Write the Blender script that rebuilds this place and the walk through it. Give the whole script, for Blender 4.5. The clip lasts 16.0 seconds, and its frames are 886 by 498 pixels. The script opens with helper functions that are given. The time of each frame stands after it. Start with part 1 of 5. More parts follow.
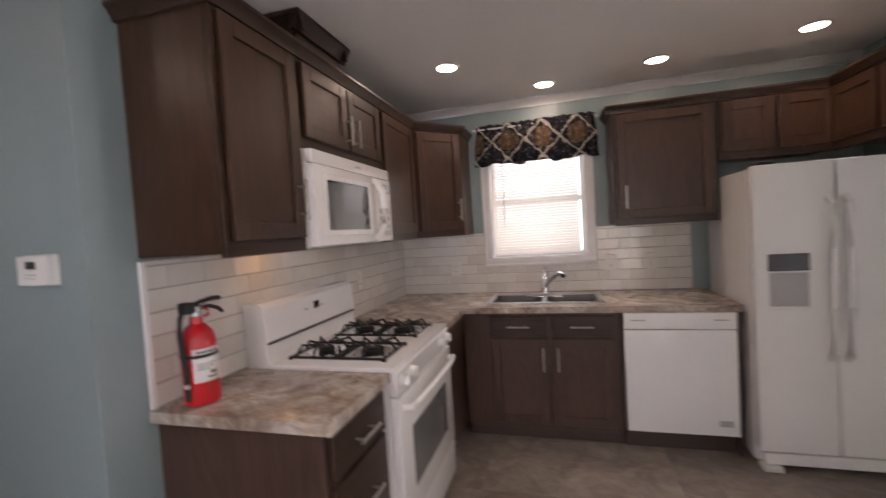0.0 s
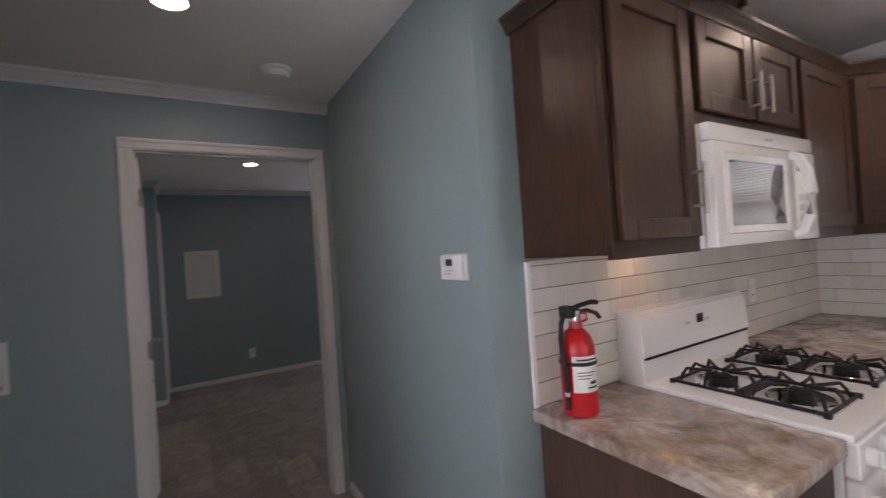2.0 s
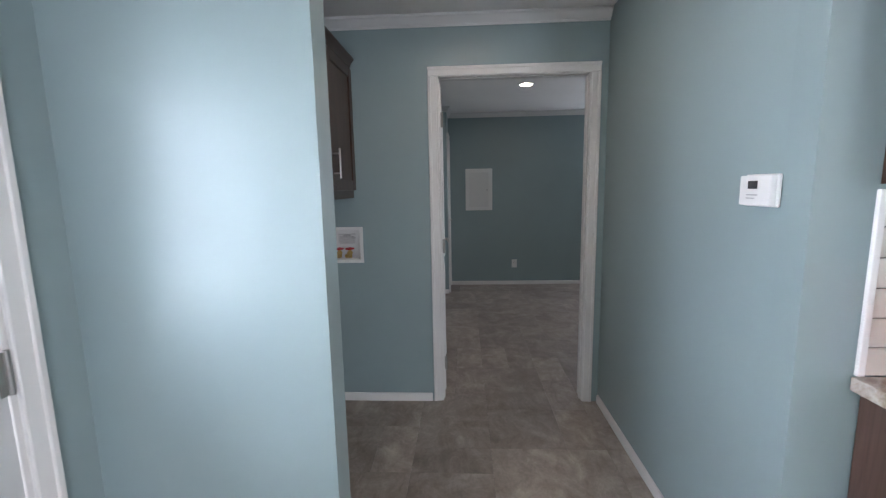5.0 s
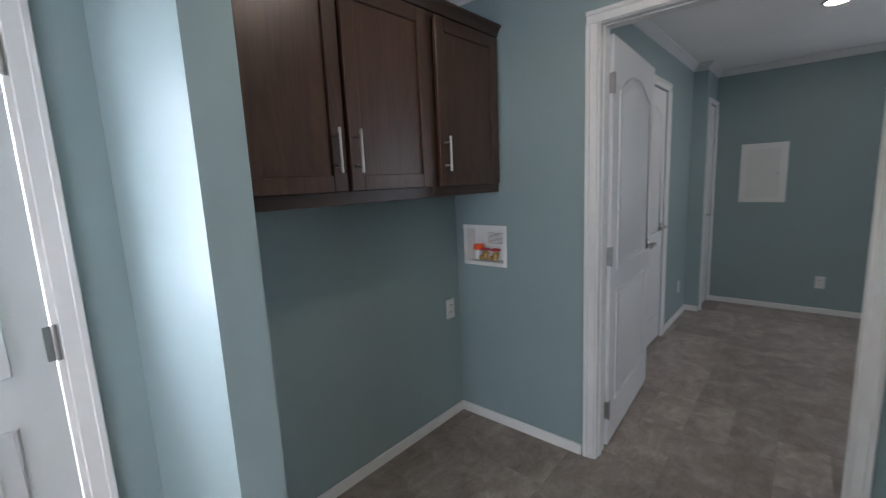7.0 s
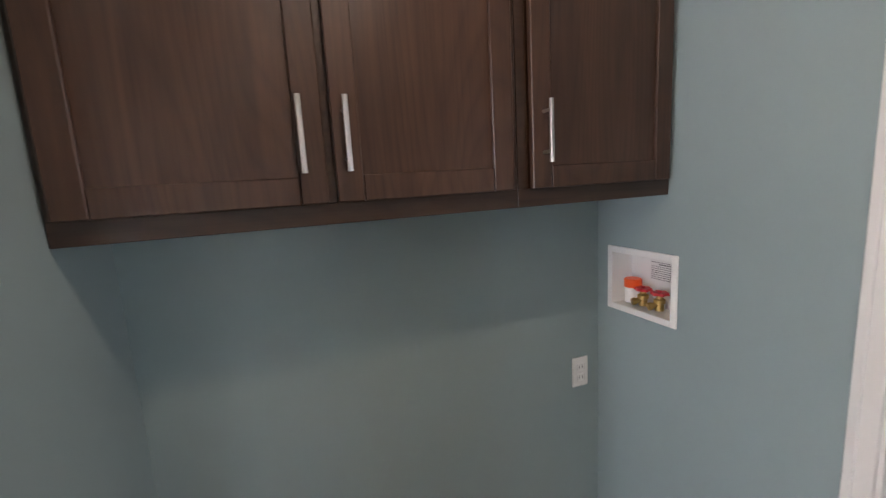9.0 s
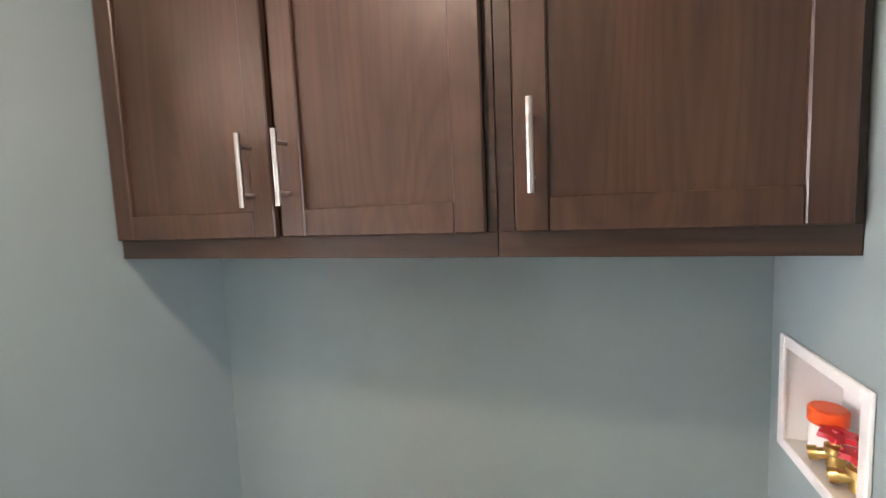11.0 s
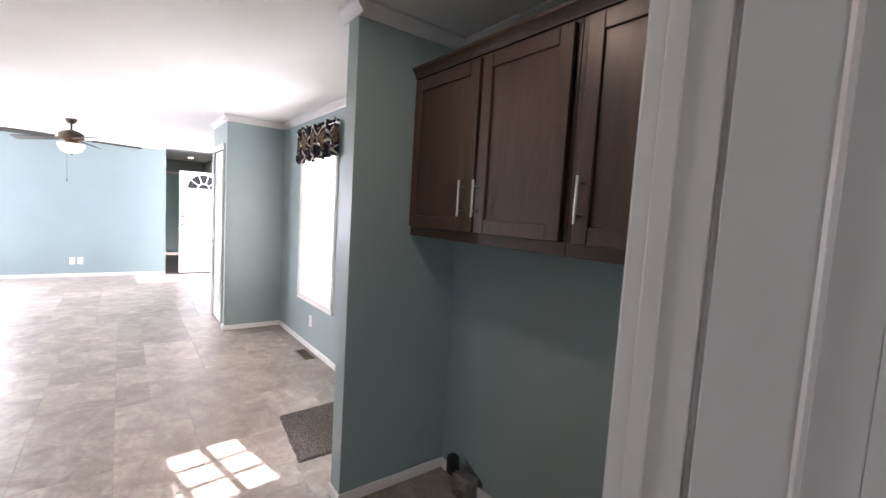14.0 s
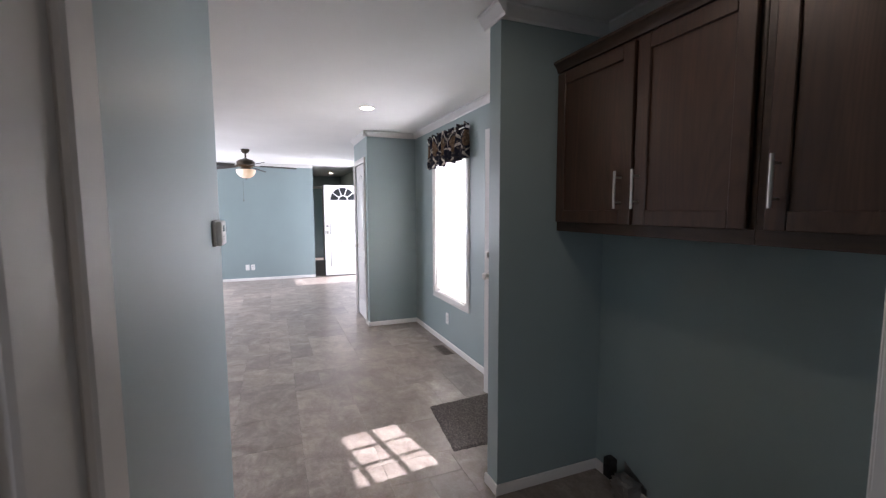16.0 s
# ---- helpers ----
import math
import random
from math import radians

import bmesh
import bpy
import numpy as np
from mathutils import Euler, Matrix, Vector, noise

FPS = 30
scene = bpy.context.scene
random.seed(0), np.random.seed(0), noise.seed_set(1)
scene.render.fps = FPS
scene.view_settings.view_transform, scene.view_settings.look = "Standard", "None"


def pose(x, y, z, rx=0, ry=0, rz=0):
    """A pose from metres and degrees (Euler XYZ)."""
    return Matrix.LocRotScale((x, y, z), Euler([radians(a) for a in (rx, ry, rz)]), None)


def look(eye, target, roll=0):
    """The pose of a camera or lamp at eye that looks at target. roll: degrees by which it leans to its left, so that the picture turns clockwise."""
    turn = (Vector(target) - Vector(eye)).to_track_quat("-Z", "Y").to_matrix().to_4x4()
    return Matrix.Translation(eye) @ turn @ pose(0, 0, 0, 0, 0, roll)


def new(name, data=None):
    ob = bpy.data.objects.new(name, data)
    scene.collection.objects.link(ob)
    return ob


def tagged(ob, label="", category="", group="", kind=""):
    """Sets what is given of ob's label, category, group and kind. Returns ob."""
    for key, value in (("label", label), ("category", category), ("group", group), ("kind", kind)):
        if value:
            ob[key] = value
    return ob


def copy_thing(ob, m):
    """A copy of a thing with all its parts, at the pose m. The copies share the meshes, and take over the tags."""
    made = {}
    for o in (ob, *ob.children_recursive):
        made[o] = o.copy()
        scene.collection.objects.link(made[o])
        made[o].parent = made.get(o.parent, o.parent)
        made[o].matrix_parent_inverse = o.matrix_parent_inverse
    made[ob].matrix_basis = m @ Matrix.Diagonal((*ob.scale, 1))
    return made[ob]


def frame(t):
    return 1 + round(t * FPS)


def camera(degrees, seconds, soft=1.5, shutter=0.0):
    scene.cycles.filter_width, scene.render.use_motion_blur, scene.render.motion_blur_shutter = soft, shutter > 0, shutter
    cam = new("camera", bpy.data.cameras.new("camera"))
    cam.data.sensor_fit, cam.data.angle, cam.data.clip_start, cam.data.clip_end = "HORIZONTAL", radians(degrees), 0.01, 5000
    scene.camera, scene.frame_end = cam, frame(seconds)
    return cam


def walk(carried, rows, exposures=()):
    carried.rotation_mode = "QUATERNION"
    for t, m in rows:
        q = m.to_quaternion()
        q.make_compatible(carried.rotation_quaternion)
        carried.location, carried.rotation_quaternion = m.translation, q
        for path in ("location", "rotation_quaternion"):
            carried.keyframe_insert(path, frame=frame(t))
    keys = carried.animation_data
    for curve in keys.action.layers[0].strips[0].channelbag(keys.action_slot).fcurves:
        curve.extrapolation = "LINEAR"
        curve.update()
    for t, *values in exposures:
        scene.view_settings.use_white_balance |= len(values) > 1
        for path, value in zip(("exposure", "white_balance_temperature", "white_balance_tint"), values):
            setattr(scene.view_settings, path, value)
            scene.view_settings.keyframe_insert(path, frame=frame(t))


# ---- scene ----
cam = camera(92.4, 16.0, soft=1.25, shutter=0.4)
PATH = [
    (0, (1.287, -0.876, 1.402), (0.747, 1.048, 1.32), -3.6),
    (0.5, (1.094, -0.802, 1.428), (0.228, 1.001, 1.468), -6.8),
    (1, (1.014, -0.777, 1.431), (-0.05, 0.917, 1.455), -5.2),
    (1.5, (0.986, -0.759, 1.419), (-0.368, 0.713, 1.447), -3.7),
    (1.7, (1.004, -0.766, 1.406), (-0.508, 0.543, 1.428), -3.2),
    (2, (1.05, -0.782, 1.416), (-0.665, 0.247, 1.43), -3.9),
    (2.5, (1.084, -0.812, 1.396), (-0.747, -0.024, 1.241), -0.7),
    (3, (1.069, -0.82, 1.395), (-0.844, -0.273, 1.195), -0.3),
    (3.5, (1.078, -0.874, 1.392), (-0.886, -0.578, 1.159), -0.4),
    (4, (1.157, -0.946, 1.396), (-0.83, -0.897, 1.17), -1.0),
    (4.2, (1.188, -0.95, 1.386), (-0.796, -0.936, 1.134), -0.5),
    (6.3, (0.619, -0.426, 1.397), (-1.219, -1.156, 1.103), -4.6),
    (6.5, (0.538, -0.362, 1.396), (-1.208, -1.292, 1.104), -4.1),
    (7, (0.376, -0.267, 1.399), (-1.114, -1.564, 1.086), -2.6),
    (7.5, (0.223, -0.304, 1.389), (-1.142, -1.733, 1.079), -3.8),
    (8, (0.034, -0.412, 1.389), (-1.161, -1.983, 1.065), -5.2),
    (8.5, (-0.218, -0.535, 1.421), (-1.136, -2.276, 1.064), -4.0),
    (9, (-0.45, -0.579, 1.415), (-1.153, -2.424, 1.093), -3.3),
    (9.2, (-0.539, -0.624, 1.405), (-1.162, -2.502, 1.113), -3.3),
    (11.3, (-1.264, -0.776, 1.422), (-0.425, -2.586, 1.287), -2.4),
    (11.5, (-1.327, -0.762, 1.404), (-0.37, -2.517, 1.328), -1.9),
    (12, (-1.512, -0.712, 1.43), (-0.286, -2.288, 1.321), 2.2),
    (12.5, (-1.627, -0.59, 1.431), (-0.312, -2.091, 1.304), 1.4),
    (13, (-1.744, -0.48, 1.43), (-0.337, -1.893, 1.279), 0.8),
    (13.5, (-1.848, -0.424, 1.443), (-0.298, -1.679, 1.295), 2.7),
    (14, (-1.899, -0.351, 1.45), (-0.311, -1.556, 1.285), 3.5),
    (14.5, (-1.86, -0.266, 1.446), (-0.173, -1.320, 1.244), 1.4),
    (15, (-1.851, -0.219, 1.448), (-0.073, -1.109, 1.255), 0.7),
    (15.5, (-1.86, -0.210, 1.446), (-0.04, -1.011, 1.258), 0.2),
    (16, (-1.852, -0.194, 1.444), (-0.004, -0.930, 1.257), -0.2),
]
# seconds, stops, kelvin, tint
EXPOSE = [(0, 0.55, 6850, 31), (0.5, 0.60, 6850, 31), (1.0, 0.70, 6800, 30), (1.5, 0.70, 6700, 29), (2.0, 0.68, 6500, 27), (2.5, 1.05, 6100, 23), (3.0, 1.5, 5950, 20), (4.0, 1.82, 6000, 19),
          (6.3, 1.6, 5850, 18), (7.0, 1.85, 5850, 17), (8.5, 2.2, 6150, 22), (9.2, 2.7, 6650, 26), (11.5, 3.6, 6800, 27), (12.5, 3.3, 6800, 26), (13.5, 2.3, 6600, 26), (14.5, 1.5, 6350, 25), (16, 0.85, 6250, 25)]
walk(cam, [(t, look(eye, target, roll)) for t, eye, target, roll in PATH], EXPOSE)

# ---- world, sun, window light and added fill light ----
SUN_EL, SUN_X = 50.5, 0.10
world = bpy.data.worlds.new("world")
scene.world = world
world.use_nodes = True
wn = world.node_tree.nodes
sky = wn.new("ShaderNodeTexSky")
sky.sky_type = "NISHITA"
sky.sun_disc = False
sky.sun_elevation = radians(SUN_EL)
sky.sun_rotation = radians(180 - math.degrees(math.atan(SUN_X)))
world.node_tree.links.new(sky.outputs[0], wn["Background"].inputs[0])
wn["Background"].inputs[1].default_value = 0.06

sun_data = bpy.data.lights.new("sun", "SUN")
sun_data.energy, sun_data.angle, sun_data.color = 5.0, radians(0.5), (1.0, 0.98, 0.95)
sun = new("sun", sun_data)
ce, se = math.cos(radians(SUN_EL)), math.sin(radians(SUN_EL))
sun.matrix_world = look(Vector((SUN_X * ce, -ce, se)) * 30, (0, 0, 0))


def window_light(name, eye, target, w, h, watts, color=(0.93, 0.97, 1.0)):
    d = bpy.data.lights.new(name, "AREA")
    d.shape, d.size, d.size_y, d.energy, d.color = "RECTANGLE", w, h, watts, color
    ob = new(name, d)
    ob.matrix_world = look(eye, target)
    return ob


window_light("window_light_kitchen", (1.115, 2.76, 1.58), (1.115, 1, 1.58), 0.70, 0.84, 5.0)
window_light("window_light_dining", (2.15, -2.14, 1.23), (2.15, 0, 1.23), 0.8, 1.4, 20)
window_light("window_light_front_door", (1.9, -4.4, 1.7), (0.5, -1.2, 1.1), 5.0, 3.6, 290)
window_light("window_light_entry", (7.1, -2.3, 1.1), (7.0, 0, 0.8), 0.8, 1.9, 42)
# three added fill lamps in unseen openings brighten the living room and far room
window_light("fill_light_living", (5.4, 2.50, 1.4), (5.0, 0, 0.3), 1.8, 1.2, 42)
window_light("fill_light_living_east", (7.57, 1.8, 1.3), (0, 0.0, 0.0), 0.8, 1.1, 34)
window_light("fill_light_far_room", (-4.86, 1.75, 1.45), (-1.6, -0.5, 1.1), 0.85, 1.1, 6.0)

# ---- helpers for meshes ----
WORLD_OF = {}


def thing(name, label="", category="", loc=(0, 0, 0), rz=0.0, group="", kind=""):
    ob = new(name)
    m = pose(*loc, 0, 0, rz)
    ob.matrix_world = m
    ob.empty_display_size = 0.1
    WORLD_OF[ob.name] = m
    return tagged(ob, label, category, group, kind)


def to_mesh(name, bm, material, smooth=True):
    me = bpy.data.meshes.new(name)
    bmesh.ops.recalc_face_normals(bm, faces=bm.faces)
    bm.to_mesh(me)
    bm.free()
    me.materials.append(material)
    if smooth:
        me.shade_smooth()
        me.set_sharp_from_angle(angle=radians(35))
    return me


def part(name, bm, material, parent, label="", local=False):
    """Links bm as one mesh object under a thing or a part; bm is in world space unless local."""
    m = WORLD_OF[parent.name]
    if not local:
        bmesh.ops.transform(bm, matrix=m.inverted(), verts=bm.verts)
    ob = new(name, to_mesh(name, bm, material))
    ob.parent = parent
    WORLD_OF[ob.name] = m
    return tagged(ob, label)


def solid(name, bm, material, label="", category="", group="", kind="", loc=(0, 0, 0)):
    """A thing made of one mesh, with its origin at loc."""
    bmesh.ops.transform(bm, matrix=Matrix.Translation(loc).inverted(), verts=bm.verts)
    ob = new(name, to_mesh(name, bm, material))
    ob.location = loc
    WORLD_OF[ob.name] = Matrix.Translation(loc)
    return tagged(ob, label, category, group, kind)


def box(bm, x0, x1, y0, y1, z0, z1, bevel=0.0, seg=1):
    m = Matrix.Translation(((x0 + x1) / 2, (y0 + y1) / 2, (z0 + z1) / 2)) @ Matrix.Diagonal((x1 - x0, y1 - y0, z1 - z0, 1))
    r = bmesh.ops.create_cube(bm, size=1, matrix=m)
    if bevel > 0:
        edges = {e for v in r["verts"] for e in v.link_edges}
        bmesh.ops.bevel(bm, geom=list(edges), offset=bevel, segments=seg, profile=0.6, affect="EDGES")
    return bm


def boxes(*specs, bevel=0.0, seg=1):
    bm = bmesh.new()
    for s in specs:
        box(bm, *s, bevel=bevel, seg=seg)
    return bm


def tube(bm, a, b, r0, r1=None, n=16, caps=True):
    a, b = Vector(a), Vector(b)
    turn = (b - a).to_track_quat("Z", "Y").to_matrix().to_4x4()
    bmesh.ops.create_cone(bm, cap_ends=caps, segments=n, radius1=r0, radius2=r0 if r1 is None else r1, depth=(b - a).length,
                          matrix=Matrix.Translation((a + b) / 2) @ turn)
    return bm


def lathe(bm, profile, center=(0, 0, 0), n=24, axis="z"):
    """Turns rows of (radius, height) round an axis through center."""
    rings = []
    c = Vector(center)
    for r, h in profile:
        ring = []
        for i in range(n):
            a = 2 * math.pi * i / n
            p = (r * math.cos(a), r * math.sin(a), h)
            if axis == "x":
                p = (h, p[0], p[1])
            elif axis == "y":
                p = (p[0], h, p[1])
            ring.append(bm.verts.new(c + Vector(p)))
        rings.append(ring)
    for r0, r1 in zip(rings, rings[1:]):
        for i in range(n):
            bm.faces.new((r0[i], r0[(i + 1) % n], r1[(i + 1) % n], r1[i]))
    bm.faces.new(rings[0])
    bm.faces.new(rings[-1])
    return bm


def sweep(bm, points, r, n=10):
    """A round bar along a line of points."""
    pts = [Vector(p) for p in points]
    rings = []
    for i, p in enumerate(pts):
        d = (pts[min(i + 1, len(pts) - 1)] - pts[max(i - 1, 0)]).normalized()
        side = d.cross(Vector((0.01, 0.02, 1)))
        if side.length < 0.1:
            side = d.cross(Vector((1, 0.02, 0)))
        side.normalize()
        up = side.cross(d)
        rings.append([bm.verts.new(p + r * (math.cos(2 * math.pi * k / n) * side + math.sin(2 * math.pi * k / n) * up)) for k in range(n)])
    for r0, r1 in zip(rings, rings[1:]):
        for k in range(n):
            bm.faces.new((r0[k], r0[(k + 1) % n], r1[(k + 1) % n], r1[k]))
    bm.faces.new(rings[0])
    bm.faces.new(rings[-1])
    return bm


def prism(bm, outline, a, b):
    """Extrudes an outline of (side, z) from a to b in plan; side counts to the left of the way from a to b."""
    a, b = Vector((*a, 0)), Vector((*b, 0))
    d = (b - a).normalized()
    left = Vector((-d.y, d.x, 0))
    rows = [[bm.verts.new(p + left * s + Vector((0, 0, z))) for s, z in outline] for p in (a, b)]
    n = len(outline)
    for i in range(n):
        bm.faces.new((rows[0][i], rows[0][(i + 1) % n], rows[1][(i + 1) % n], rows[1][i]))
    bm.faces.new(rows[0])
    bm.faces.new(rows[1])
    return bm


# ---- materials ----
def shader(name, rough=0.5, metal=0.0, coat=0.0):
    m = bpy.data.materials.new(name)
    m.use_nodes = True
    b = m.node_tree.nodes["Principled BSDF"]
    b.inputs["Roughness"].default_value = rough
    b.inputs["Metallic"].default_value = metal
    b.inputs["Coat Weight"].default_value = coat
    return m, m.node_tree.nodes, m.node_tree.links, b


def coords(n, l, scale=(1, 1, 1), random_shift=True):
    tc = n.new("ShaderNodeTexCoord")
    mp = n.new("ShaderNodeMapping")
    mp.inputs["Scale"].default_value = scale
    l.new(tc.outputs["Object"], mp.inputs["Vector"])
    if random_shift:
        oi = n.new("ShaderNodeObjectInfo")
        k = n.new("ShaderNodeMath")
        k.operation = "MULTIPLY"
        k.inputs[1].default_value = 37.0
        l.new(oi.outputs["Random"], k.inputs[0])
        l.new(k.outputs[0], mp.inputs["Location"])
    return mp.outputs["Vector"]


def noise_tex(n, l, vec, scale, detail=4.0, rough=0.55, distort=0.0):
    t = n.new("ShaderNodeTexNoise")
    t.inputs["Scale"].default_value = scale
    t.inputs["Detail"].default_value = detail
    t.inputs["Roughness"].default_value = rough
    t.inputs["Distortion"].default_value = distort
    l.new(vec, t.inputs["Vector"])
    return t.outputs["Fac"]


def ramp(n, l, fac, stops):
    r = n.new("ShaderNodeValToRGB")
    while len(r.color_ramp.elements) < len(stops):
        r.color_ramp.elements.new(0.5)
    for e, (p, c) in zip(r.color_ramp.elements, stops):
        e.position, e.color = p, (*c, 1)
    l.new(fac, r.inputs["Fac"])
    return r.outputs["Color"]


def mix(n, l, a, b, fac, mode="MIX"):
    x = n.new("ShaderNodeMix")
    x.data_type, x.blend_type = "RGBA", mode
    for sock, v in ((x.inputs["Factor"], fac), (x.inputs["A"], a), (x.inputs["B"], b)):
        if isinstance(v, (int, float)):
            sock.default_value = v
        elif isinstance(v, tuple):
            sock.default_value = (*v, 1)
        else:
            l.new(v, sock)
    return x.outputs["Result"]


def bump(n, l, b, height, strength, distance=0.002):
    u = n.new("ShaderNodeBump")
    u.inputs["Strength"].default_value = strength
    u.inputs["Distance"].default_value = distance
    l.new(height, u.inputs["Height"])
    l.new(u.outputs["Normal"], b.inputs["Normal"])


def painted(name, color, rough=0.5, vary=0.06, grain=180.0, relief=0.12, metal=0.0, coat=0.0, blotch=1.6):
    """Plain finish with slow blotches and a fine grain."""
    m, n, l, b = shader(name, rough, metal, coat)
    v = coords(n, l)
    lo = tuple(c * (1 - vary) for c in color)
    hi = tuple(min(1, c * (1 + vary)) for c in color)
    slow = noise_tex(n, l, v, blotch, 3)
    l.new(ramp(n, l, slow, [(0.3, lo), (0.7, hi)]), b.inputs["Base Color"])
    fine = noise_tex(n, l, v, grain, 3)
    r = n.new("ShaderNodeMapRange")
    r.inputs["To Min"].default_value, r.inputs["To Max"].default_value = max(0.02, rough - 0.06), min(1, rough + 0.08)
    l.new(slow, r.inputs["Value"])
    l.new(r.outputs[0], b.inputs["Roughness"])
    bump(n, l, b, fine, relief, 0.001)
    return m


def wood(name, light, dark, along="z", rough=0.42):
    """Stained oak: long pores and slow colour bands along one axis."""
    m, n, l, b = shader(name, rough)
    s = {"x": (1.0, 9, 9), "y": (9, 1.0, 9), "z": (9, 9, 1.0)}[along]
    v = coords(n, l, s)
    g = noise_tex(n, l, v, 1.6, 5, 0.55, 1.6)
    s2 = {"x": (5, 190, 190), "y": (190, 5, 190), "z": (190, 190, 5)}[along]
    v2 = coords(n, l, s2)
    pores = noise_tex(n, l, v2, 1.0, 2)
    v3 = coords(n, l)
    blot = noise_tex(n, l, v3, 3.0, 3)
    base = ramp(n, l, g, [(0.28, dark), (0.5, tuple((a + c) / 2 for a, c in zip(light, dark))), (0.72, light)])
    pore = ramp(n, l, pores, [(0.34, (0.62, 0.6, 0.58)), (0.5, (1, 1, 1))])
    # growth rings: level lines of a long slow field, which close into arches
    s4 = {"x": (0.5, 3.6, 3.6), "y": (3.6, 0.5, 3.6), "z": (3.6, 3.6, 0.5)}[along]
    field = noise_tex(n, l, coords(n, l, s4), 1.0, 1.5, 0.35)
    lines = n.new("ShaderNodeMath")
    lines.operation = "MULTIPLY"
    lines.inputs[1].default_value = 34.0
    l.new(field, lines.inputs[0])
    part_of = n.new("ShaderNodeMath")
    part_of.operation = "FRACT"
    l.new(lines.outputs[0], part_of.inputs[0])
    rings = ramp(n, l, part_of.outputs[0], [(0.0, (0.66, 0.63, 0.61)), (0.22, (0.92, 0.91, 0.90)), (0.7, (1.05, 1.05, 1.05)), (1.0, (0.74, 0.72, 0.70))])
    base = mix(n, l, base, rings, 0.6, "MULTIPLY")
    base = mix(n, l, base, pore, 0.35, "MULTIPLY")
    base = mix(n, l, base, ramp(n, l, blot, [(0.3, (0.82, 0.8, 0.78)), (0.7, (1.0, 1.0, 1.0))]), 1.0, "MULTIPLY")
    l.new(base, b.inputs["Base Color"])
    bump(n, l, b, pores, 0.18, 0.0008)
    return m


WALL = painted("wall_paint_blue", (0.260, 0.335, 0.340), 0.38, 0.035, 240, 0.10)
CEIL = painted("ceiling_texture_white", (0.84, 0.83, 0.81), 0.9, 0.03, 90, 0.5)
TRIM = painted("trim_white", (0.70, 0.69, 0.67), 0.36, 0.03, 120, 0.06)
DOORW = painted("door_white", (0.68, 0.68, 0.67), 0.4, 0.025, 160, 0.08)
WHITE = painted("appliance_white", (0.86, 0.86, 0.85), 0.22, 0.015, 300, 0.03, coat=0.4)
PLASTIC = painted("plastic_white", (0.76, 0.76, 0.74), 0.4, 0.02, 300, 0.04)
GREYP = painted("plastic_grey", (0.45, 0.45, 0.45), 0.35, 0.03, 300, 0.03)
BLACK = painted("black_enamel", (0.008, 0.008, 0.009), 0.5, 0.2, 200, 0.08)
RUBBER = painted("black_rubber", (0.015, 0.015, 0.016), 0.6, 0.2, 200, 0.1)
# near-black that puts the shade of slots and recesses into the colour
DARK = painted("recess_shade", (0.02, 0.018, 0.016), 0.8, 0.2, 60, 0.05)
NICKEL = painted("brushed_nickel", (0.52, 0.495, 0.455), 0.34, 0.04, 400, 0.05, metal=1.0)
STEEL = painted("stainless_steel", (0.42, 0.42, 0.42), 0.34, 0.06, 300, 0.08, metal=1.0)
# same steel as the rim, with the bowls' shade put into its colour
SINK_SHADED = painted("sink_bowl_shaded", (0.10, 0.094, 0.088), 0.3, 0.1, 200, 0.1, metal=1.0)
CHROME = painted("chrome", (0.75, 0.75, 0.75), 0.1, 0.03, 300, 0.0, metal=1.0)
FOIL = painted("foil_duct", (0.36, 0.35, 0.34), 0.35, 0.1, 50, 0.6, metal=1.0)
BRASS = painted("brass", (0.62, 0.44, 0.16), 0.3, 0.12, 200, 0.1, metal=1.0)
RED = painted("red_enamel", (0.50, 0.006, 0.010), 0.28, 0.06, 300, 0.02, coat=0.25)
REDP = painted("red_plastic", (0.5, 0.012, 0.02), 0.4, 0.08, 300, 0.03)
ORANGE = painted("orange_plastic", (0.75, 0.09, 0.012), 0.4, 0.05, 300, 0.03)
YELLOW = painted("yellow_label", (0.75, 0.55, 0.03), 0.5, 0.05, 300, 0.03)
PAPER = painted("label_white", (0.72, 0.72, 0.70), 0.55, 0.04, 300, 0.03)
INK = painted("ink_black", (0.02, 0.02, 0.022), 0.6, 0.1, 300, 0.0)
TOE = painted("toe_kick_brown", (0.075, 0.052, 0.042), 0.6, 0.12, 60, 0.06)
HINGE = painted("hinge_metal", (0.34, 0.33, 0.31), 0.45, 0.06, 300, 0.05, metal=1.0)
REGISTER = painted("register_brown", (0.16, 0.13, 0.11), 0.45, 0.1, 120, 0.1)
BRONZE = painted("fan_bronze", (0.10, 0.082, 0.065), 0.4, 0.1, 200, 0.05, metal=1.0)
BLADE = painted("fan_blade_dark", (0.030, 0.024, 0.021), 0.6, 0.2, 60, 0.1)
SIDING = painted("outside_siding", (0.6, 0.6, 0.58), 0.6, 0.05, 60, 0.1)
OAK = wood("cabinet_oak_upright", (0.080, 0.040, 0.0235), (0.047, 0.0228, 0.0133), "z", 0.36)
OAKX = wood("cabinet_oak_level", (0.060, 0.032, 0.0195), (0.032, 0.017, 0.0105), "x", 0.36)
OAKB = wood("cabinet_base_panel", (0.104, 0.060, 0.045), (0.078, 0.044, 0.033), "z")

